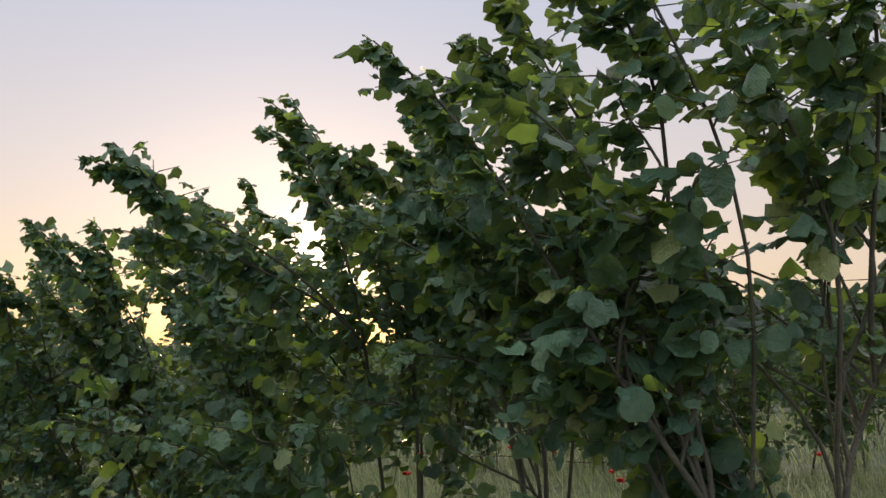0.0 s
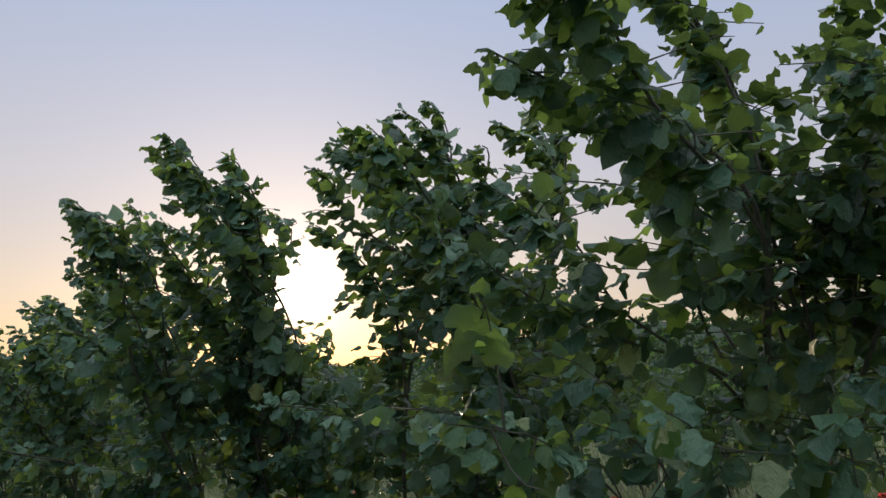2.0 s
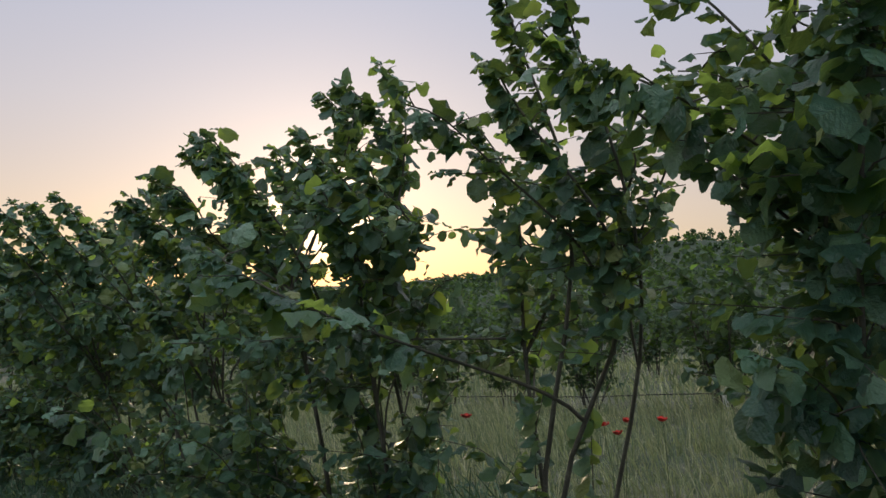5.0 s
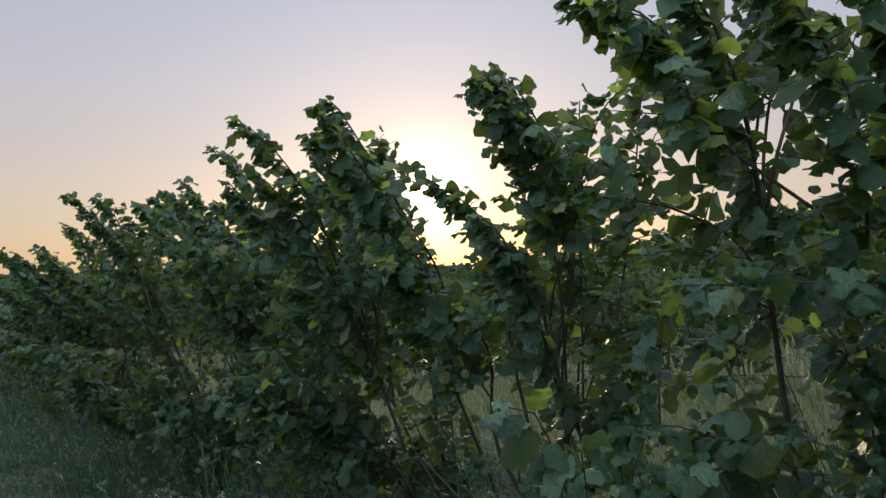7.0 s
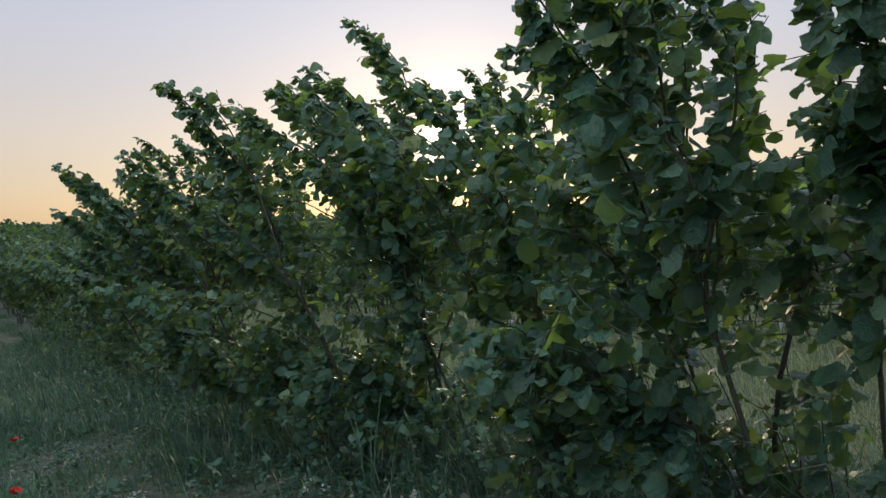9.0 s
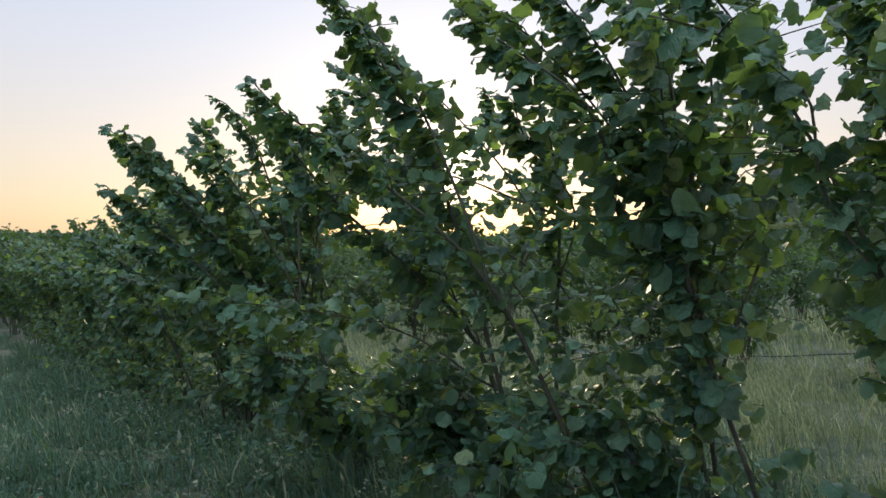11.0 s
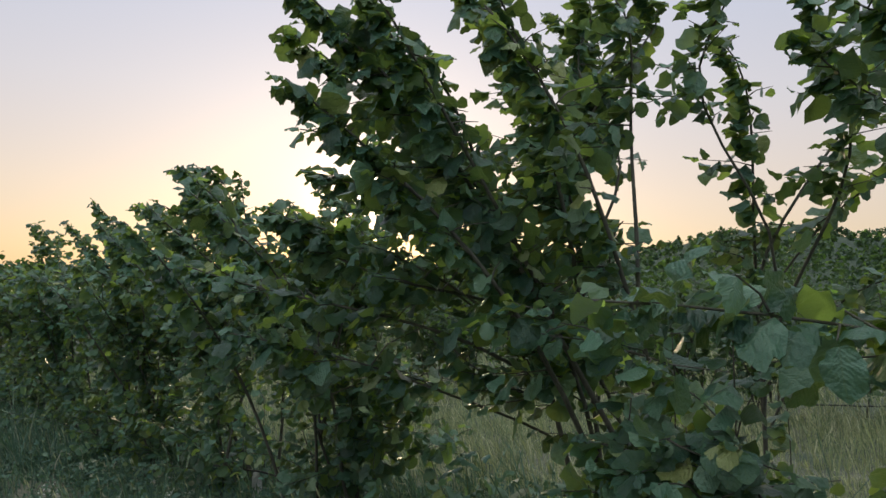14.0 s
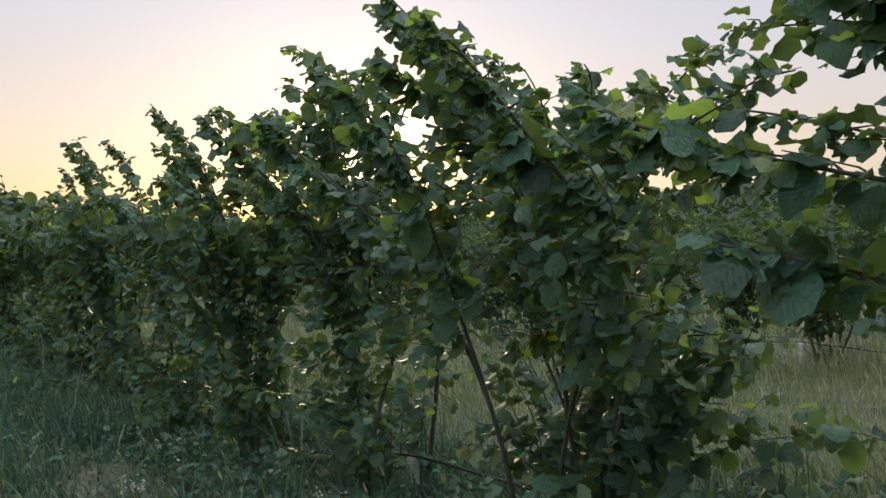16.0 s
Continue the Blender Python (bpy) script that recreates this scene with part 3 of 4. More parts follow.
hazel(17.4, [(-0.94, -0.30, 2.87), (-1.12, 0.10, 3.22), (-1.25, 0.28, 3.29), (-2.34, 1.15, 2.74), (-0.38, 0.82, 3.82), (-0.95, 0.75, 3.46), (-1.25, 0.80, 3.26), (0.38, 0.24, 3.47), (0.78, 0.43, 3.57), (-1.69, 1.51, 3.31), (-0.18, 0.20, 3.32), (-1.68, 0.28, 3.02), (-0.73, 0.41, 3.82)],
      [(-1.62, -0.61, 2.97), (0.47, -0.44, 2.42), (0.41, 0.77, 2.46), (-0.08, 0.76, 2.58), (-0.24, -0.31, 2.73)],
      7, low=((-1.0, 0.2, 1.0, 5), (-1.3, 0.6, 0.9, 4)), bare=0.28, skirt=18)
hazel(18.9, [(-2.06, -0.41, 3.42), (-2.17, -0.23, 2.63), (-1.08, -0.54, 3.48), (0.88, 1.10, 3.67), (-1.08, 0.58, 3.42), (-0.95, 1.26, 2.66), (-0.80, -0.53, 2.93), (-1.61, 0.17, 2.70), (-1.13, 1.03, 2.71)],
      [(-1.50, 0.12, 2.76), (-0.95, 1.13, 2.69), (0.07, -0.25, 1.54), (0.80, 1.26, 2.00), (0.61, -0.23, 1.54), (0.01, 0.41, 2.58), (0.17, 1.15, 1.58), (-2.34, 1.15, 1.67)],
      18, low=((-1.3, 0.0, 1.15, 7), (-1.1, 0.4, 1.0, 5), (-0.9, -0.4, 0.9, 3)), bare=0.46, skirt=18)
hazel(20.9, [(-1.80, 0.24, 3.07), (-2.36, 0.73, 3.13), (-2.40, 0.60, 2.64), (0.10, 0.30, 3.32), (-0.69, -0.04, 3.72), (-1.22, 0.04, 3.17), (0.68, -0.40, 3.61), (-0.33, -0.49, 3.25)],
      [(0.55, -0.59, 1.93), (0.84, -1.01, 2.65), (-1.73, -0.61, 1.62)],
      8, low=((-1.5, -0.75, 1.2, 7), (-1.75, -0.45, 1.05, 6), (-1.2, -0.95, 1.05, 5), (-0.9, -0.2, 1.0, 4), (-0.75, 0.4, 0.85, 3)), bare=0.5, skirt=3)
hazel(21.6, [(-1.50, -0.08, 3.53), (-2.13, -0.23, 3.10), (-2.33, -0.35, 3.15), (-1.72, 0.09, 3.08), (-2.18, 0.26, 3.03), (-0.89, 0.58, 3.65), (-2.10, 0.56, 2.25), (-0.10, 0.56, 3.68), (-2.14, 0.84, 1.66), (-1.20, 1.41, 3.51), (-1.30, 0.18, 1.64), (-0.55, 0.64, 3.48), (-0.13, 0.35, 3.81), (-2.25, 1.14, 1.99), (-1.66, 0.88, 2.51), (-0.24, 0.08, 3.77), (-2.04, 0.63, 2.29)],
      [(-1.16, 1.71, 2.17), (-0.85, 1.53, 2.49), (-1.80, 0.80, 2.72), (-0.94, 1.26, 2.74), (0.41, 0.37, 1.90), (-0.25, 0.37, 1.49), (-0.78, -0.51, 2.25), (0.96, 0.92, 3.06), (-0.63, -0.27, 2.79)],
      23, bare=0.37, skirt=1)
hazel(24.5, [(-1.63, -1.15, 2.34), (-2.20, -1.10, 2.63), (-2.08, -0.32, 2.59), (-1.72, -0.50, 2.82), (-1.47, 0.12, 2.80), (-1.72, 0.78, 2.46), (-1.88, 0.50, 2.49), (-1.62, -0.14, 3.02), (0.16, 0.30, 2.97), (-1.31, 0.33, 3.10), (-0.28, 0.42, 2.75), (-0.32, -0.18, 2.90)],
      [(-0.70, -0.10, 2.85), (-0.37, -0.76, 2.70), (-0.10, -1.30, 2.76), (-0.16, -1.10, 1.50), (0.29, 0.83, 2.33), (0.76, -0.73, 2.45), (-0.54, 0.59, 2.77), (0.06, -0.38, 2.61), (-0.28, 0.68, 2.72), (-1.10, -0.84, 2.70), (0.83, -0.41, 3.17), (0.68, 0.52, 2.41)],
      9, low=((-0.3, -1.2, 1.25, 5), (-0.5, -0.9, 1.0, 5), (-0.2, -0.7, 1.4, 4)), skirt=16, bare=0.44)
hazel(26.2, [(-0.90, 0.20, 2.90), (-1.52, 0.30, 2.82), (-0.25, 0.03, 3.39), (0.33, -0.50, 3.41), (-0.53, 0.53, 3.43)],
      [(-1.22, -0.30, 3.00), (0.30, -0.48, 3.03), (-0.97, -0.56, 3.10), (0.40, 0.09, 2.49), (-0.81, -0.75, 3.13), (-1.04, 0.93, 2.55), (0.18, 0.64, 2.50), (0.51, -0.38, 2.51), (-1.54, -0.13, 2.77), (-0.72, 0.50, 3.44), (-0.47, -0.03, 2.72)],
      19, bare=0.2, skirt=12)
hazel(27.9, [(-1.80, -0.20, 2.47), (-1.27, -0.01, 2.89), (-0.50, 0.58, 3.34), (-1.00, 0.30, 3.12), (0.20, -0.10, 3.00)],
      [(-1.60, -0.81, 2.58), (0.62, -0.70, 2.51), (-0.84, -0.30, 2.71), (0.29, 0.73, 2.47), (-0.17, 0.25, 2.62), (-0.65, -0.79, 3.20), (0.55, 0.22, 2.44), (-0.39, -0.13, 2.71), (0.68, -0.19, 2.45), (0.19, -0.53, 2.60), (-1.33, -0.41, 2.60), (-1.69, 0.55, 2.43)],
      10, bare=0.15, skirt=14)
hazel(29.6, [(-0.65, -0.05, 3.62), (-0.20, 0.20, 2.90)],
      [(-0.67, -0.53, 2.85), (0.19, 0.63, 2.59), (0.57, 0.34, 2.51), (-0.09, -0.72, 2.75), (-1.94, 0.57, 2.64), (-1.03, 0.21, 2.71), (0.13, -0.24, 2.66), (-0.48, 0.65, 2.76), (0.70, -0.57, 2.54), (-1.50, 0.16, 2.59), (-0.29, -0.34, 2.77), (-1.15, -0.27, 2.71)],
      20, bare=0.15, skirt=14, detail=False)
hazel(31.3, [(-1.18, -0.30, 2.78), (-0.37, 0.51, 3.53), (-0.90, 0.30, 3.44), (0.26, -0.33, 3.41)],
      [(0.57, 0.86, 2.43), (0.24, -0.62, 2.59), (-1.63, 0.62, 2.47), (-0.80, -0.59, 2.74), (-1.30, -0.19, 2.68), (0.24, 0.48, 2.53), (0.55, -0.22, 2.48), (-1.65, -0.66, 2.54), (-0.41, -0.43, 2.74), (0.61, 0.20, 2.45), (-0.47, 0.58, 2.70), (-0.08, 0.80, 2.59), (0.69, -0.63, 2.47), (-0.99, -0.36, 3.42)],
      11, bare=0.21, skirt=14, detail=False)
hazel(33.0, [(-1.42, -0.70, 2.97), (-0.50, 0.08, 3.30)],
      [(-1.19, -0.23, 2.92), (-0.52, -0.57, 2.79), (0.23, 1.10, 3.51), (-1.76, 0.03, 2.99), (-0.91, 0.81, 2.92), (0.46, 0.66, 2.50), (-1.67, -0.47, 2.54), (0.40, 0.04, 2.54), (-1.56, 0.59, 2.53), (-0.20, -0.20, 2.70), (0.26, -0.48, 2.60), (-0.57, 1.01, 2.86)],
      21, bare=0.1, skirt=14, detail=False)
hazel(34.9, [(-0.82, 0.20, 3.08), (0.10, 0.10, 2.90)],
      [(-0.11, 0.56, 2.65), (0.52, -0.27, 2.51), (-0.67, 0.95, 2.74), (-1.41, 1.03, 3.15), (0.64, -0.83, 2.50), (-0.31, -0.54, 2.73), (-1.61, 0.23, 2.52), (-1.47, -0.27, 2.57), (-1.09, 0.47, 2.65), (0.46, 0.93, 2.49), (-1.18, 0.04, 2.94), (-0.98, -0.42, 2.70), (-0.04, 0.98, 2.61), (0.62, 0.36, 2.47)],
      24, bare=0.15, skirt=14, detail=False)
hazel(36.8, [(-1.94, -0.40, 3.72), (-0.40, 0.20, 3.11), (-0.90, 0.30, 3.22)],
      [(0.07, -0.42, 2.60), (-1.91, 0.52, 2.62), (-1.25, 0.96, 2.58), (0.61, -0.35, 2.47), (0.21, 0.46, 2.55), (-1.65, 0.75, 2.48), (-0.77, -0.40, 3.00), (-0.80, 0.78, 3.19), (-0.18, 0.99, 2.85), (-1.22, 0.01, 2.61), (0.66, 0.37, 2.44), (-0.37, -0.25, 2.71), (-0.31, 0.66, 2.67), (0.69, 0.92, 2.42)],
      25, bare=0.15, skirt=14, detail=False)


def far_hazel(seed, n):
    """A hazel bush of the rows behind: stems and a crown of larger, simpler leaves."""
    rng = np.random.default_rng(seed)
    root = new("distant_hazel_bush")
    out = []
    for i in range(8):
        a, r = 2.4 * i + rng.uniform(0, 1), 1.4 * math.sqrt((i + 0.5) / 8)
        tip = np.array([r * math.cos(a) - 0.35, r * math.sin(a) + 0.2, rng.uniform(2.0, 3.1) * (1 - 0.13 * r)])
        c = shoot_curve(np.array([*rng.normal(0, 0.12, 2), -0.05]), tip, rng)
        V, F = tube(c[[0, 3, 6, 9, 13]], np.linspace(0.02, 0.004, 5), 4)
        st = new("stem", mesh_from("stem", V, F, BARK, smooth=True)); st.parent = root
        leaves_on(c, 0.35, 0.05, 0.13, rng, out)
        for k in range(n):
            u = rng.uniform(0.2, 0.92)
            p, _ = along(c, [u]); a = rng.uniform(0, 2 * np.pi)
            q = shoot_curve(p[0], p[0] + unit(np.array([math.cos(a), math.sin(a), rng.uniform(-0.2, 0.5)]) + 0.3 * WIND) * rng.uniform(0.25, 0.6) * (1.15 - 0.7 * u), rng, 0.02, 5)
            leaves_on(q, 0.1, 0.065, 0.14, rng, out)
    pos, axis, face, size = (np.concatenate(a) for a in zip(*out))
    pos[:, 2] = np.maximum(pos[:, 2], 0.1)
    cr = new("foliage", join_leaves("foliage", pos, leaf_frames(axis, face), size, np.zeros(len(pos), int), FAR_LEAF, [PLAIN_LEAF])); cr.parent = root
    tagged(cr, kind="stuff")
    return tagged(root, "green hazel bush in an orchard row farther back", "bush", "hazel bushes of the rows behind")


def far_rows():
    rng = np.random.default_rng(77)
    kinds = [far_hazel(s, n) for s, n in ((101, 20), (102, 17), (103, 22), (104, 19))]
    spots = [(3.8, y) for y in np.arange(38.7, 110, 2.0)]
    for row, (x, y0, y1) in enumerate(((12.6, 2, 70), (20.8, 6, 75), (29, 10, 80), (37.5, 14, 80), (46, 20, 90))):
        spots += [(x, y) for y in np.arange(y0, y1, (1.9, 2.2, 2.6, 2.8, 3.0)[row])]
    used = set()
    for x, y in spots:
        x, y = x + rng.normal(0, 0.2), y + rng.normal(0, 0.3)
        k = int(rng.integers(0, 4))
        s = rng.uniform(1.2, 1.5) if x < 6 else rng.uniform(0.92, 1.2)
        m = pose(x, y, gz(x, y), 0, 0, rng.uniform(-40, 40)) @ Matrix.Scale(s, 4)
        if k in used:
            ob = copy_thing(kinds[k], m)
            ob.scale = (s, s, s)
        else:
            used.add(k); kinds[k].matrix_basis = m


far_rows()


def distant_orchard():
    """The rows that go on down the slope, too far off to tell their bushes apart."""
    rng = np.random.default_rng(5)
    spots = [(3.8 + 8.4 * r, y) for r in range(0, 60) for y in np.arange(4, 520, 3.0)]
    spots = np.array([(x, y) for x, y in spots if (x > 50 or y > 78) and math.hypot(x, y) < 520 and y > 0.2 * x])
    spots = spots[rng.random(len(spots)) < np.clip(80 / np.hypot(*spots.T), 0.12, 1)]
    n, k = len(spots), 32
    spots = spots + rng.normal(0, 0.4, (n, 2))
    a, r, u = rng.uniform(0, 2 * np.pi, (n, k)), np.sqrt(rng.random((n, k))), rng.random((n, k))
    wave = np.sin(spots[:, 0] * 0.11 + 1.7 * np.sin(spots[:, 1] * 0.043)) * np.sin(spots[:, 1] * 0.097 + 0.05 * spots[:, 0])
    tall = (rng.lognormal(0.85, 0.3, n) * (1 + 0.4 * wave))[:, None]
    hh = tall * (0.12 + 0.88 * u ** 0.8)
    rad = 1.35 * r * np.sqrt(np.clip(1.08 - u, 0.05, 1)) + 0.1
    P = np.stack([spots[:, :1] + rad * np.cos(a), spots[:, 1:] + rad * np.sin(a), ground_z(spots[:, :1] + 0 * a, spots[:, 1:] + 0 * a) + hh], -1).reshape(-1, 3)
    m = len(P)
    axis = unit(rng.normal(0, 1, (m, 3)) + 0.7 * WIND)
    face = unit(rng.normal(0, 0.6, (m, 3)) + np.array([0, 0, 1.0]))
    ob = new("distant_orchard", join_leaves("distant_orchard", P, leaf_frames(axis, face), rng.uniform(0.42, 0.7, m) * np.clip(np.hypot(P[:, 0], P[:, 1]) / 120, 1, 2.4), np.zeros(m, int), FAR_LEAF, [PLAIN_LEAF]))
    tagged(ob, "far green hazel rows going down the slope", "orchard", kind="stuff")


distant_orchard()

# ---------------------------------------------------------------- grass
def grass(name, x0, x1, y0, y1, count, height, width, mat, seed, label, clump=0.12, bare=0.0):
    """Blades in tufts, curved over at the tip."""
    rng = np.random.default_rng(seed)
    k = 9
    n = count // k
    cx, cy = rng.uniform(x0, x1, n), rng.uniform(y0, y1, n)
    lush = 0.5 + 0.5 * np.sin(cx * 1.9 + 1.3 * np.sin(cy * 0.8)) * np.sin(cy * 1.1 + 0.7 * cx)
    keep = lush > bare * rng.uniform(0.4, 1.6, n)
    cx, cy, lush = cx[keep], cy[keep], lush[keep]
    n = len(cx)
    size = rng.lognormal(-0.08, 0.38, n) * (0.4 + 1.0 * lush)
    m = n * k
    x = np.repeat(cx, k) + rng.normal(0, clump, m); y = np.repeat(cy, k) + rng.normal(0, clump, m)
    h = height * rng.uniform(0.4, 1.15, m) * np.repeat(size, k)
    a = rng.uniform(0, 2 * np.pi, m)
    lean = rng.uniform(0.1, 1.05, m)[:, None] * np.stack([np.cos(a), np.sin(a), 0 * a], -1) + 0.3 * WIND
    foot = np.stack([x, y, ground_z(x, y) - 0.01], -1)
    side = np.stack([-np.sin(a + 0.7), np.cos(a + 0.7), 0 * a], -1) * (width * rng.uniform(0.5, 1.5, m))[:, None]
    up, H = np.array([0, 0, 1.0]), h[:, None]
    low, high = foot + H * (0.45 * up + 0.15 * lean), foot + H * (0.8 * up + 0.5 * lean)
    tip = foot + H * (0.9 * up * rng.uniform(0.75, 1.1, m)[:, None] + lean)
    V = np.stack([foot - side, foot + side, low - side * 0.9, low + side * 0.9, high - side * 0.6, high + side * 0.6, tip], 1).reshape(-1, 3)
    t = np.array([(0, 1, 3), (0, 3, 2), (2, 3, 5), (2, 5, 4), (4, 5, 6)])
    U = np.array([(0.2, 0), (0.8, 0), (0.2, 0.4), (0.8, 0.4), (0.3, 0.8), (0.7, 0.8), (0.6, 1)])
    F = (t[None] + (np.arange(m) * 7)[:, None, None]).reshape(-1, 3)
    ob = new(name, mesh_from(name, V, F, mat, np.tile(U[t.ravel()], (m, 1))))
    return tagged(ob, label, "grass", kind="stuff")


def seed_heads(name, x0, x1, y0, y1, count, height, seed, mat, label):
    """Thin flowering stalks with a loose ear at the top."""
    rng = np.random.default_rng(seed)
    x, y = rng.uniform(x0, x1, count), rng.uniform(y0, y1, count)
    h = height * rng.lognormal(0, 0.25, count)
    a = rng.uniform(0, 2 * np.pi, count)
    foot = np.stack([x, y, ground_z(x, y)], -1)
    top = foot + h[:, None] * (np.array([0, 0, 0.95]) + 0.22 * WIND + rng.normal(0, 0.1, (count, 3)))
    side = np.stack([np.cos(a), np.sin(a), 0 * a], -1)
    ear = unit(top - foot) * 0.07 + 0.02 * WIND
    V = np.stack([foot - 0.0016 * side, foot + 0.0016 * side, top + 0.0012 * side, top - 0.0012 * side,
                  top + 0.4 * ear + 0.008 * side, top + ear, top + 0.4 * ear - 0.008 * side], 1).reshape(-1, 3)
    t = np.array([(0, 1, 2), (0, 2, 3), (3, 2, 4), (3, 4, 6), (6, 4, 5)])
    U = np.array([(0.3, 0), (0.7, 0), (0.6, 0.8), (0.4, 0.8), (0.8, 0.9), (0.5, 1), (0.2, 0.9)])
    F = (t[None] + (np.arange(count) * 7)[:, None, None]).reshape(-1, 3)
    return tagged(new(name, mesh_from(name, V, F, mat, np.tile(U[t.ravel()], (count, 1)))), label, "grass", kind="stuff")


grass("verge_grass", 0.2, 3.3, 3, 48, 84000, 0.2, 0.0065, GRASS, 11, "tufted green grass on the verge of the track", bare=0.55)
grass("row_grass", 2.7, 5.2, 0, 38, 38000, 0.36, 0.007, GRASS, 12, "tall tufted green grass round the feet of the bushes")
grass("dry_grass", 4.8, 13.0, 0, 42, 80000, 0.33, 0.0055, HAY, 13, "dry pale grass between the orchard rows")
grass("field_grass", 13.0, 30.0, 4, 60, 22000, 0.5, 0.018, HAY, 14, "dry pale grass between the farther rows", clump=0.3)
seed_heads("verge_seed_heads", 1.0, 3.6, 3, 34, 450, 0.42, 15, HAY, "pale grass stalks with seed heads on the verge")
seed_heads("field_seed_heads", 4.0, 12.0, 1, 40, 5000, 0.62, 16, HAY, "pale dry grass stalks with seed heads")


def ground_cover(name, x0, x1, y0, y1, count, size, lift, mat, seed, label):
    """Clover and other small leaves that carpet the soil."""
    rng = np.random.default_rng(seed)
    k = 12
    cx, cy = rng.uniform(x0, x1, count // k), rng.uniform(y0, y1, count // k)
    n = len(cx) * k
    x, y = np.repeat(cx, k) + rng.normal(0, 0.09, n), np.repeat(cy, k) + rng.normal(0, 0.09, n)
    P = np.stack([x, y, ground_z(x, y) + np.repeat(rng.uniform(0.3, 1.3, len(cx)), k) * lift * rng.uniform(0.2, 1.0, n)], -1)
    axis = unit(rng.normal(0, 1, (n, 3)) * (1, 1, 0.4) + 0.4 * WIND)
    fr = leaf_frames(axis, unit(rng.normal(0, 0.45, (n, 3)) + np.array([0, 0, 1.0])))
    ob = new(name, join_leaves(name, P, fr, size * rng.lognormal(0, 0.35, n), np.zeros(n, int), mat, [PLAIN_LEAF]))
    return tagged(ob, label, "ground cover", kind="stuff")


ground_cover("verge_clover", 0.6, 3.4, 6, 36, 26000, 0.034, 0.12, GRASS, 41, "low clover and small weeds carpeting the verge")
ground_cover("row_weeds", 2.6, 5.0, 2, 36, 18000, 0.05, 0.3, GRASS, 42, "leafy green weeds round the feet of the bushes")


def gravel(count, seed):
    rng = np.random.default_rng(seed)
    cx, cy = rng.uniform(0.5, 2.6, 26), rng.uniform(9, 30, 26)
    i = rng.integers(0, 26, count)
    x, y = cx[i] + rng.normal(0, 0.22, count), cy[i] + rng.normal(0, 0.3, count)
    r = 0.008 * rng.lognormal(0, 0.45, count)
    o = np.array([(1, 0, 0), (-1, 0, 0), (0, 1, 0), (0, -1, 0), (0, 0, 0.7), (0, 0, -0.7)])
    f = np.array([(0, 2, 4), (2, 1, 4), (1, 3, 4), (3, 0, 4), (2, 0, 5), (1, 2, 5), (3, 1, 5), (0, 3, 5)])
    V = np.stack([x, y, ground_z(x, y) + 0.4 * r], -1)[:, None] + r[:, None, None] * (o + rng.normal(0, 0.25, (count, 6, 3)))
    F = (f[None] + (np.arange(count) * 6)[:, None, None]).reshape(-1, 3)
    tagged(new("gravel", mesh_from("gravel", V.reshape(-1, 3), F, STONE)), "scattered pale gravel in bare patches of the verge", "gravel", kind="stuff")


gravel(4200, 43)


def herb(x, y, h, n, size, seed, label):
    """A broad-leaved weed: an upright stalk with leaves in whorls."""
    rng = np.random.default_rng(seed)
    root = new("weed_plant")
    root.location = (x, y, gz(x, y) - 0.02)
    out = []
    for k in range(n):
        tip = np.array([rng.normal(0, 0.12) - 0.06, rng.normal(0, 0.12) + 0.06, h * rng.uniform(0.6, 1.0)])
        c = shoot_curve(np.array([*rng.normal(0, 0.03, 2), 0.0]), tip, rng, 0.02, 8)
        V, F = tube(c, np.linspace(0.005, 0.002, 8), 5)
        st = new("stalk", mesh_from("stalk", V, F, STALK, smooth=True)); st.parent = root
        leaves_on(c, 0.1, 0.05, size, rng, out, 0.2, 0.3)
    pos, axis, face, sz = (np.concatenate(a) for a in zip(*out))
    narrow = [(t[0] * np.array([0.45, 1.5, 1.0]), t[1], t[2]) for t in TEMPLATES]
    fr = leaf_frames(axis, face)
    for i in range(len(pos)):
        if i % 3 == 0:
            me = HERB_LEAVES[i % len(HERB_LEAVES)]
            ob = new("leaf", me); ob.parent = root
            ob.matrix_local = Matrix([[*(fr[i][r] * sz[i]), pos[i][r]] for r in range(3)] + [[0, 0, 0, 1]])
    rest = np.arange(len(pos)) % 3 != 0
    cr = new("foliage", join_leaves("foliage", pos[rest], fr[rest], sz[rest], np.arange(rest.sum()), GRASS, narrow)); cr.parent = root
    tagged(cr, kind="stuff")
    return tagged(root, label, "weed", "weeds on the verge")


HERB_LEAVES = [mesh_from("weed_leaf", v * np.array([0.45, 1.5, 1.0]), f, GRASS, uv[f.ravel()], True) for v, f, uv in TEMPLATES[:3]]
rng_ = np.random.default_rng(31)
for n_ in range(46):
    y_ = 8 + n_ * 0.53 + rng_.normal(0, 0.2)
    herb(rng_.uniform(1.7, 3.0), y_, rng_.uniform(0.18, 0.5), int(rng_.integers(2, 4)), rng_.uniform(0.05, 0.09), 600 + n_, "low green broad-leaved weed on the grassy verge")
herb(4.3, 23.3, 0.75, 2, 0.13, 700, "tall green weed with long leaves in dry grass")
herb(4.6, 22.9, 0.6, 2, 0.12, 701, "tall green weed with long leaves in dry grass")


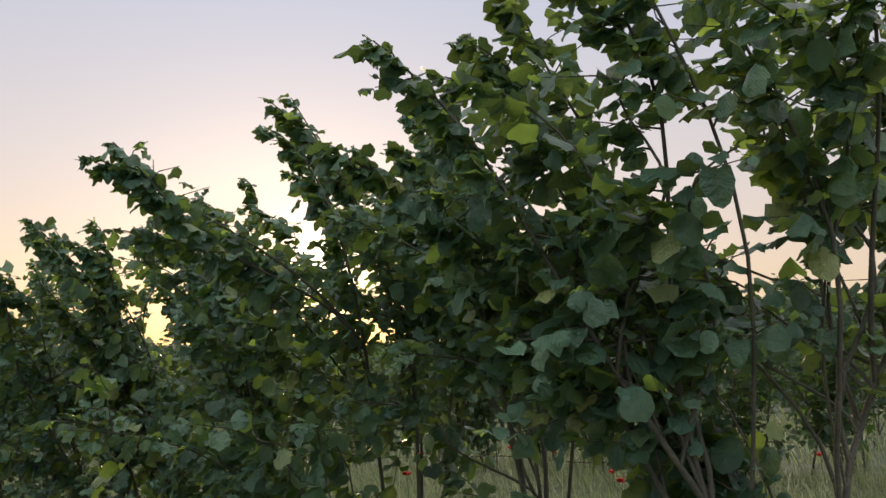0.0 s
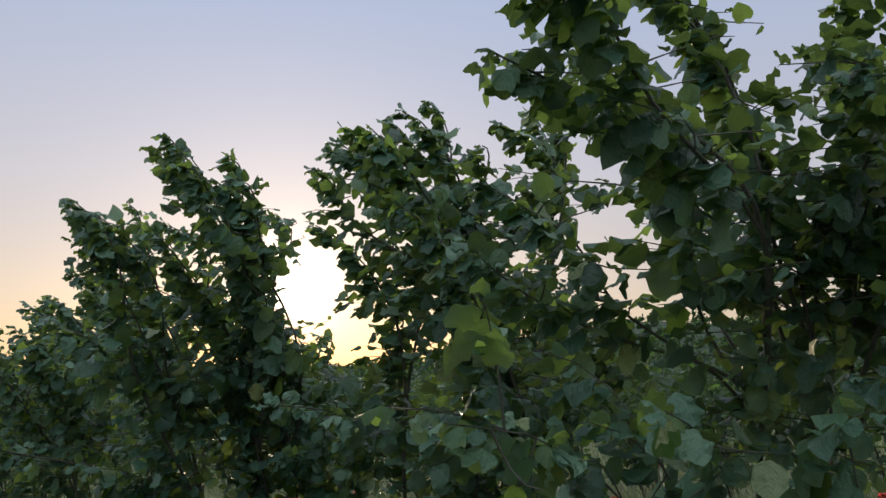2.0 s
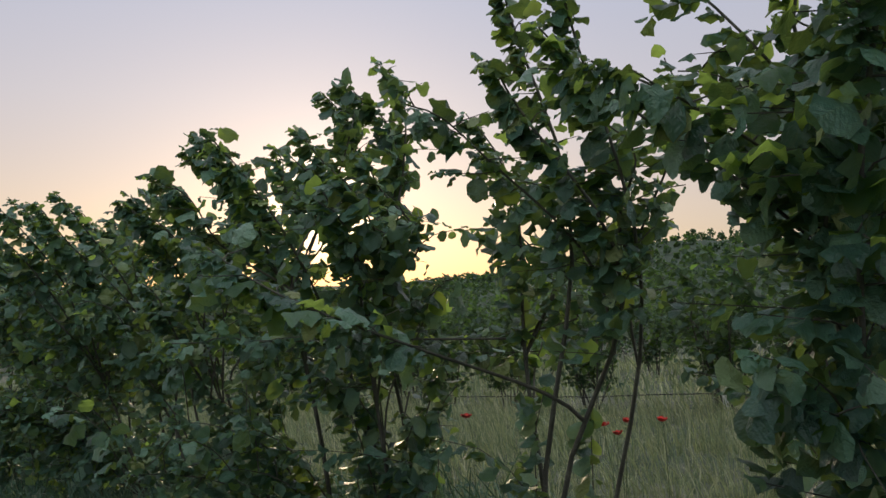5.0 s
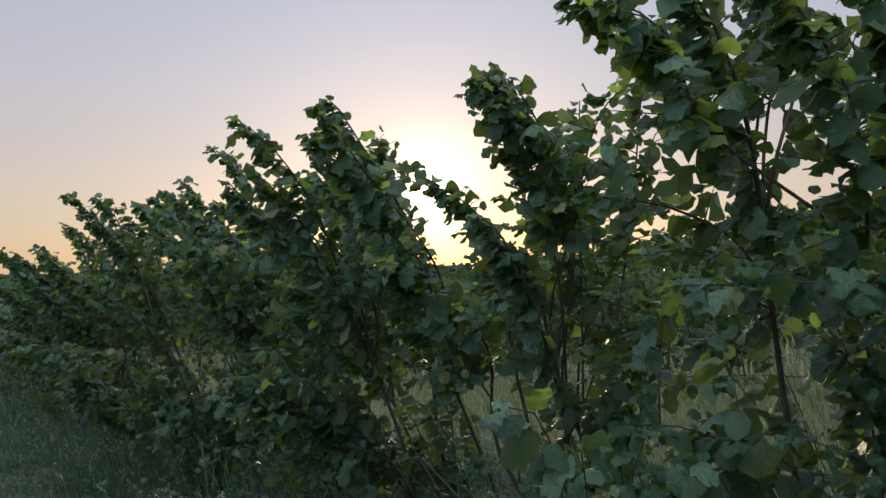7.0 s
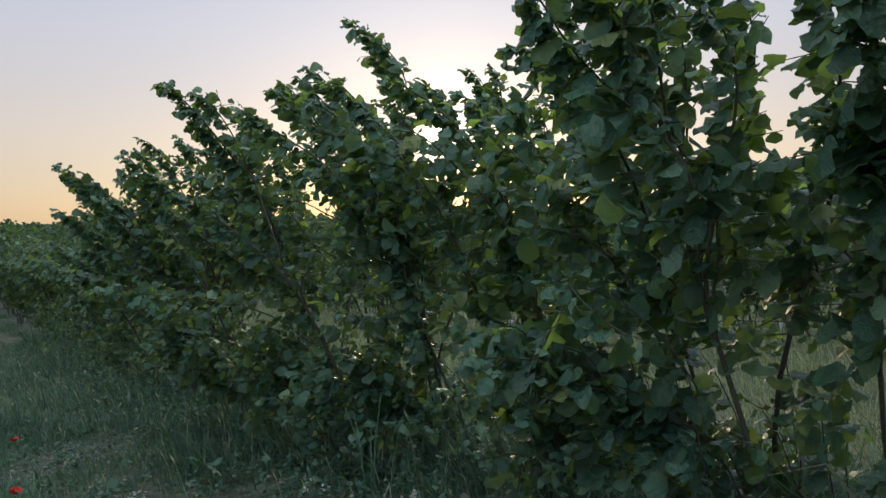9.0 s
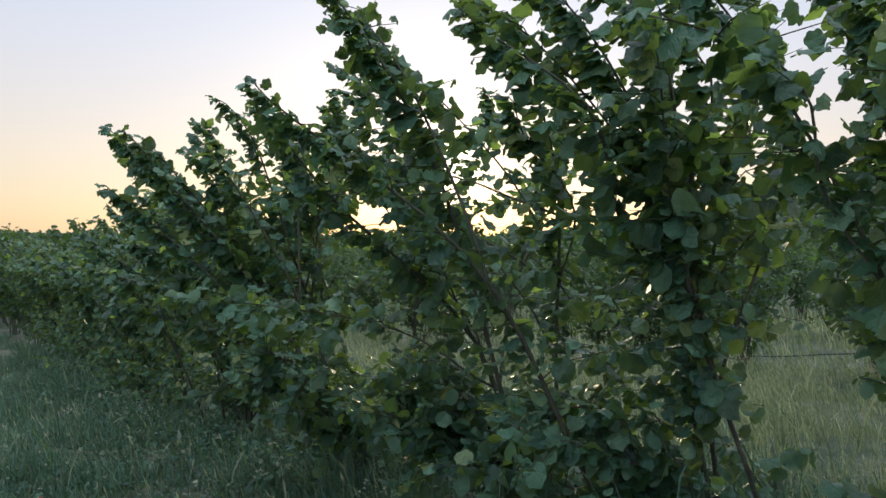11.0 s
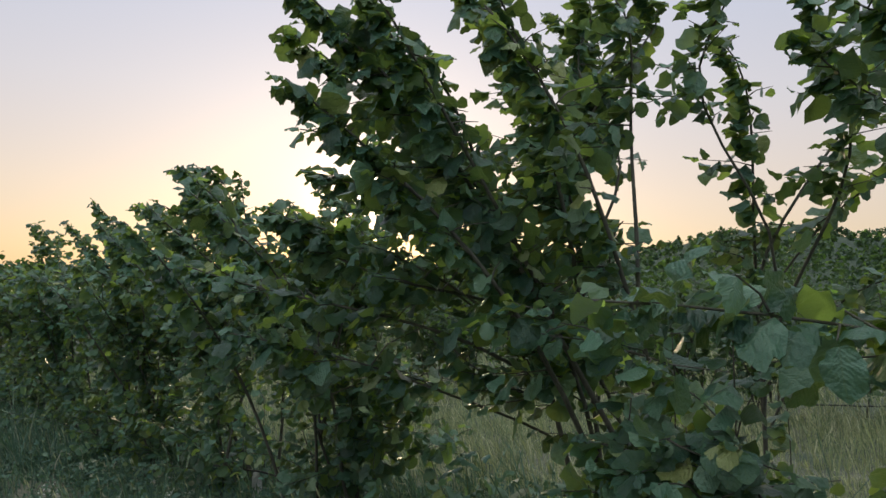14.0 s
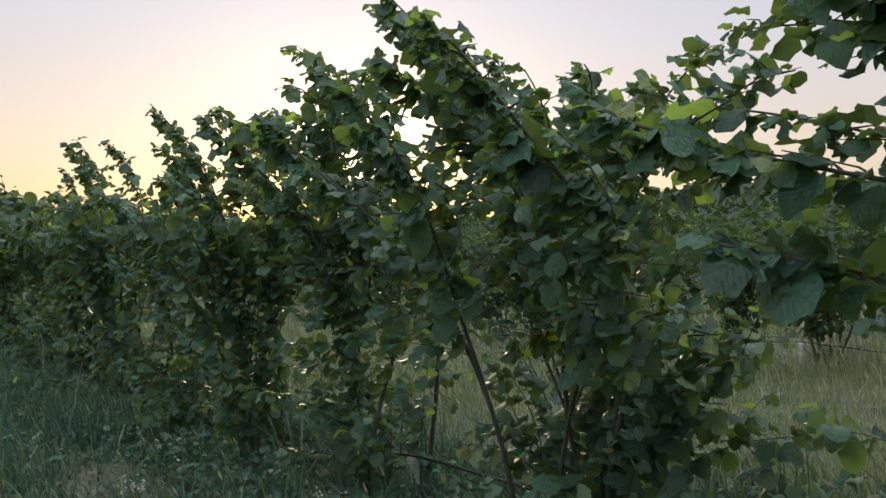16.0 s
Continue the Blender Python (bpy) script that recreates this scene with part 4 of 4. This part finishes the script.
def flowering_weed(x, y, h, seed):
    """A thin branching weed with small white flowers at its tips."""
    rng = np.random.default_rng(seed)
    root = new("flowering_weed")
    root.location = (x, y, gz(x, y) - 0.02)
    out = []
    for k in range(int(rng.integers(3, 6))):
        a = rng.uniform(0, 2 * np.pi)
        tip = np.array([0.3 * h * math.cos(a) - 0.08 * h, 0.3 * h * math.sin(a) + 0.1 * h, h * rng.uniform(0.6, 1.0)])
        c = shoot_curve(np.array([*rng.normal(0, 0.02, 2), 0.0]), tip, rng, 0.03, 8)
        V, F = tube(c, np.linspace(0.0035, 0.0012, 8), 4)
        st = new("stalk", mesh_from("stalk", V, F, STALK, smooth=True)); st.parent = root
        leaves_on(c, 0.15, 0.045, 0.045, rng, out, 0.1, 0.3)
        for q in range(int(rng.integers(3, 7))):
            fl = new("flower", WHITE_FLOWER); fl.parent = root
            fl.location = along(c, [rng.uniform(0.82, 1.0)])[0][0] + rng.normal(0, 0.02, 3)
            fl.rotation_euler = (rng.normal(0, 0.5), rng.normal(0, 0.5), rng.uniform(0, 3))
    pos, axis, face, sz = (np.concatenate(a) for a in zip(*out))
    cr = new("foliage", join_leaves("foliage", pos, leaf_frames(axis, face), sz, np.zeros(len(pos), int), GRASS, [PLAIN_LEAF])); cr.parent = root
    tagged(cr, kind="stuff")
    return tagged(root, "thin branching green weed with tiny white flowers", "weed", "flowering weeds on the verge")


def petals(r, n):
    """A flat little flower: n rounded petals round a raised heart."""
    a = np.arange(n) * 2 * np.pi / n
    rim = [(r * math.cos(b + d), r * math.sin(b + d), z * r) for b in a for d, z in ((-0.42, 0.25), (0.0, 0.45), (0.42, 0.25))]
    V = np.array([(0, 0, 0)] + rim)
    return mesh_from("flower", V, np.array([f for k in range(n) for f in ((0, 3 * k + 1, 3 * k + 2), (0, 3 * k + 2, 3 * k + 3))]), BLOSSOM)


WHITE_FLOWER = petals(0.011, 4)
for n_, (x_, y_, h_) in enumerate(((3.6, 15.5, 0.38), (3.4, 17.1, 0.42), (3.5, 16.7, 0.4), (1.42, 18.2, 0.16), (2.5, 16.0, 0.3), (3.4, 17.5, 0.38), (1.25, 20.0, 0.15), (2.9, 19.7, 0.35), (2.3, 16.9, 0.3),
                                   (3.0, 26.4, 0.4), (2.8, 25.6, 0.38), (2.3, 24.2, 0.3), (2.2, 27.4, 0.3), (2.7, 21.2, 0.34), (2.6, 14.2, 0.3))):
    flowering_weed(x_, y_, h_, 800 + n_)

# ---------------------------------------------------------------- watering hose on white stakes
def stake(x, y, h, lean):
    root = new("hose_stake")
    root.location, root.rotation_euler = (x, y, gz(x, y) - 0.05), (radians(lean), radians(lean * 0.6), 0)
    bm = bmesh.new()
    bmesh.ops.create_cube(bm, size=1, matrix=Matrix.Translation((0, 0, h / 2)) @ Matrix.Diagonal((0.085, 0.055, h, 1)))
    bmesh.ops.bevel(bm, geom=bm.edges[:], offset=0.006, segments=1)
    part("post", bm, STAKE, root)
    bm = bmesh.new()
    bmesh.ops.create_cone(bm, cap_ends=True, segments=10, radius1=0.026, radius2=0.026, depth=0.09, matrix=Matrix.Translation((0, 0, h + 0.012)) @ Matrix.Rotation(radians(90), 4, "X"))
    part("clip", bm, STAKE, root)
    return tagged(root, "weathered white plastic stake holding a black hose", "stake", "stakes along the watering hose")


def hose(x, y0, y1, lift, seed, span=7.1):
    rng = np.random.default_rng(seed)
    y = np.arange(y0, y1, 0.25)
    ph = (y - y0) / span
    z = ground_z(x + 0 * y, y) + lift - 0.10 * np.sin(np.pi * (ph % 1)) + rng.normal(0, 0.004, len(y))
    P = np.stack([x + 0.04 * np.sin(y * 1.3) * np.sin(np.pi * (ph % 1)), y, z], -1)
    V, F = tube(P, np.full(len(y), 0.010), 8)
    tagged(new("watering_hose", mesh_from("watering_hose", V, F, HOSE, smooth=True)), "thin black polythene watering hose hung along the row", "hose")
    for k in range(int((y1 - y0) / span) + 1):
        stake(x, y0 + span * k, lift - 0.0, rng.normal(0, 3))


hose(3.75, 4.7, 40.0, 0.3, 1)
hose(12.2, 5.5, 55.0, 0.42, 2)

# ---------------------------------------------------------------- poppies
def poppy(x, y, h, seed):
    rng = np.random.default_rng(seed)
    root = new("poppy")
    root.location = (x, y, gz(x, y) - 0.02)
    top = np.array([rng.normal(0, 0.05) - 0.05, rng.normal(0, 0.05) + 0.05, h])
    c = shoot_curve((0, 0, 0), top, rng, 0.03, 8)
    V, F = tube(c, np.full(8, 0.0025), 5)
    st = new("stalk", mesh_from("stalk", V, F, STALK, smooth=True)); st.parent = root
    for k in range(4):
        bm = bmesh.new()
        n = 7
        mid = [bm.verts.new((0, 0, 0))]
        for ring, (rr, zz) in enumerate(((0.022, 0.012), (0.042, 0.03))):
            for i in range(n):
                a = (i / (n - 1) - 0.5) * 1.9
                mid.append(bm.verts.new((rr * math.cos(a), rr * math.sin(a) * 1.15, zz + 0.006 * math.sin(5 * a + k))))
        for i in range(n - 1):
            bm.faces.new((mid[0], mid[1 + i], mid[2 + i]))
            bm.faces.new((mid[1 + i], mid[1 + n + i], mid[2 + n + i], mid[2 + i]))
        bm.transform(Matrix.Translation(top) @ Matrix.Rotation(rng.normal(0, 0.25), 4, "X") @ Matrix.Rotation(k * math.pi / 2 + 0.3, 4, "Z"))
        part("petal", bm, PETAL, root)
    bm = bmesh.new()
    bmesh.ops.create_icosphere(bm, subdivisions=1, radius=0.008, matrix=Matrix.Translation(top + np.array([0, 0, 0.008])))
    part("seed_head", bm, POPPY_HEART, root)
    return tagged(root, "red poppy in flower on a thin green stalk", "poppy", "poppies in the grass")


for n_, (x_, y_, h_) in enumerate(((5.6, 6.1, 0.9), (9.0, 7.5, 0.83), (7.0, 6.6, 0.85), (9.0, 6.75, 0.73), (7.0, 9.2, 0.8), (5.6, 9.05, 0.87), (9.0, 9.6, 0.78), (5.6, 9.9, 0.82), (5.6, 3.6, 0.83),
                                   (5.6, 2.4, 0.8), (9.0, 3.2, 0.73), (7.0, 4.5, 0.81), (4.6, 11.0, 0.9), (5.6, 10.3, 0.82), (5.65, 10.45, 0.8), (5.5, 10.6, 0.72), (5.4, 10.2, 0.76), (3.6, 10.5, 0.7),
                                   (0.95, 21.2, 0.25), (0.71, 18.6, 0.2))):
    poppy(x_, y_, h_, 400 + n_)
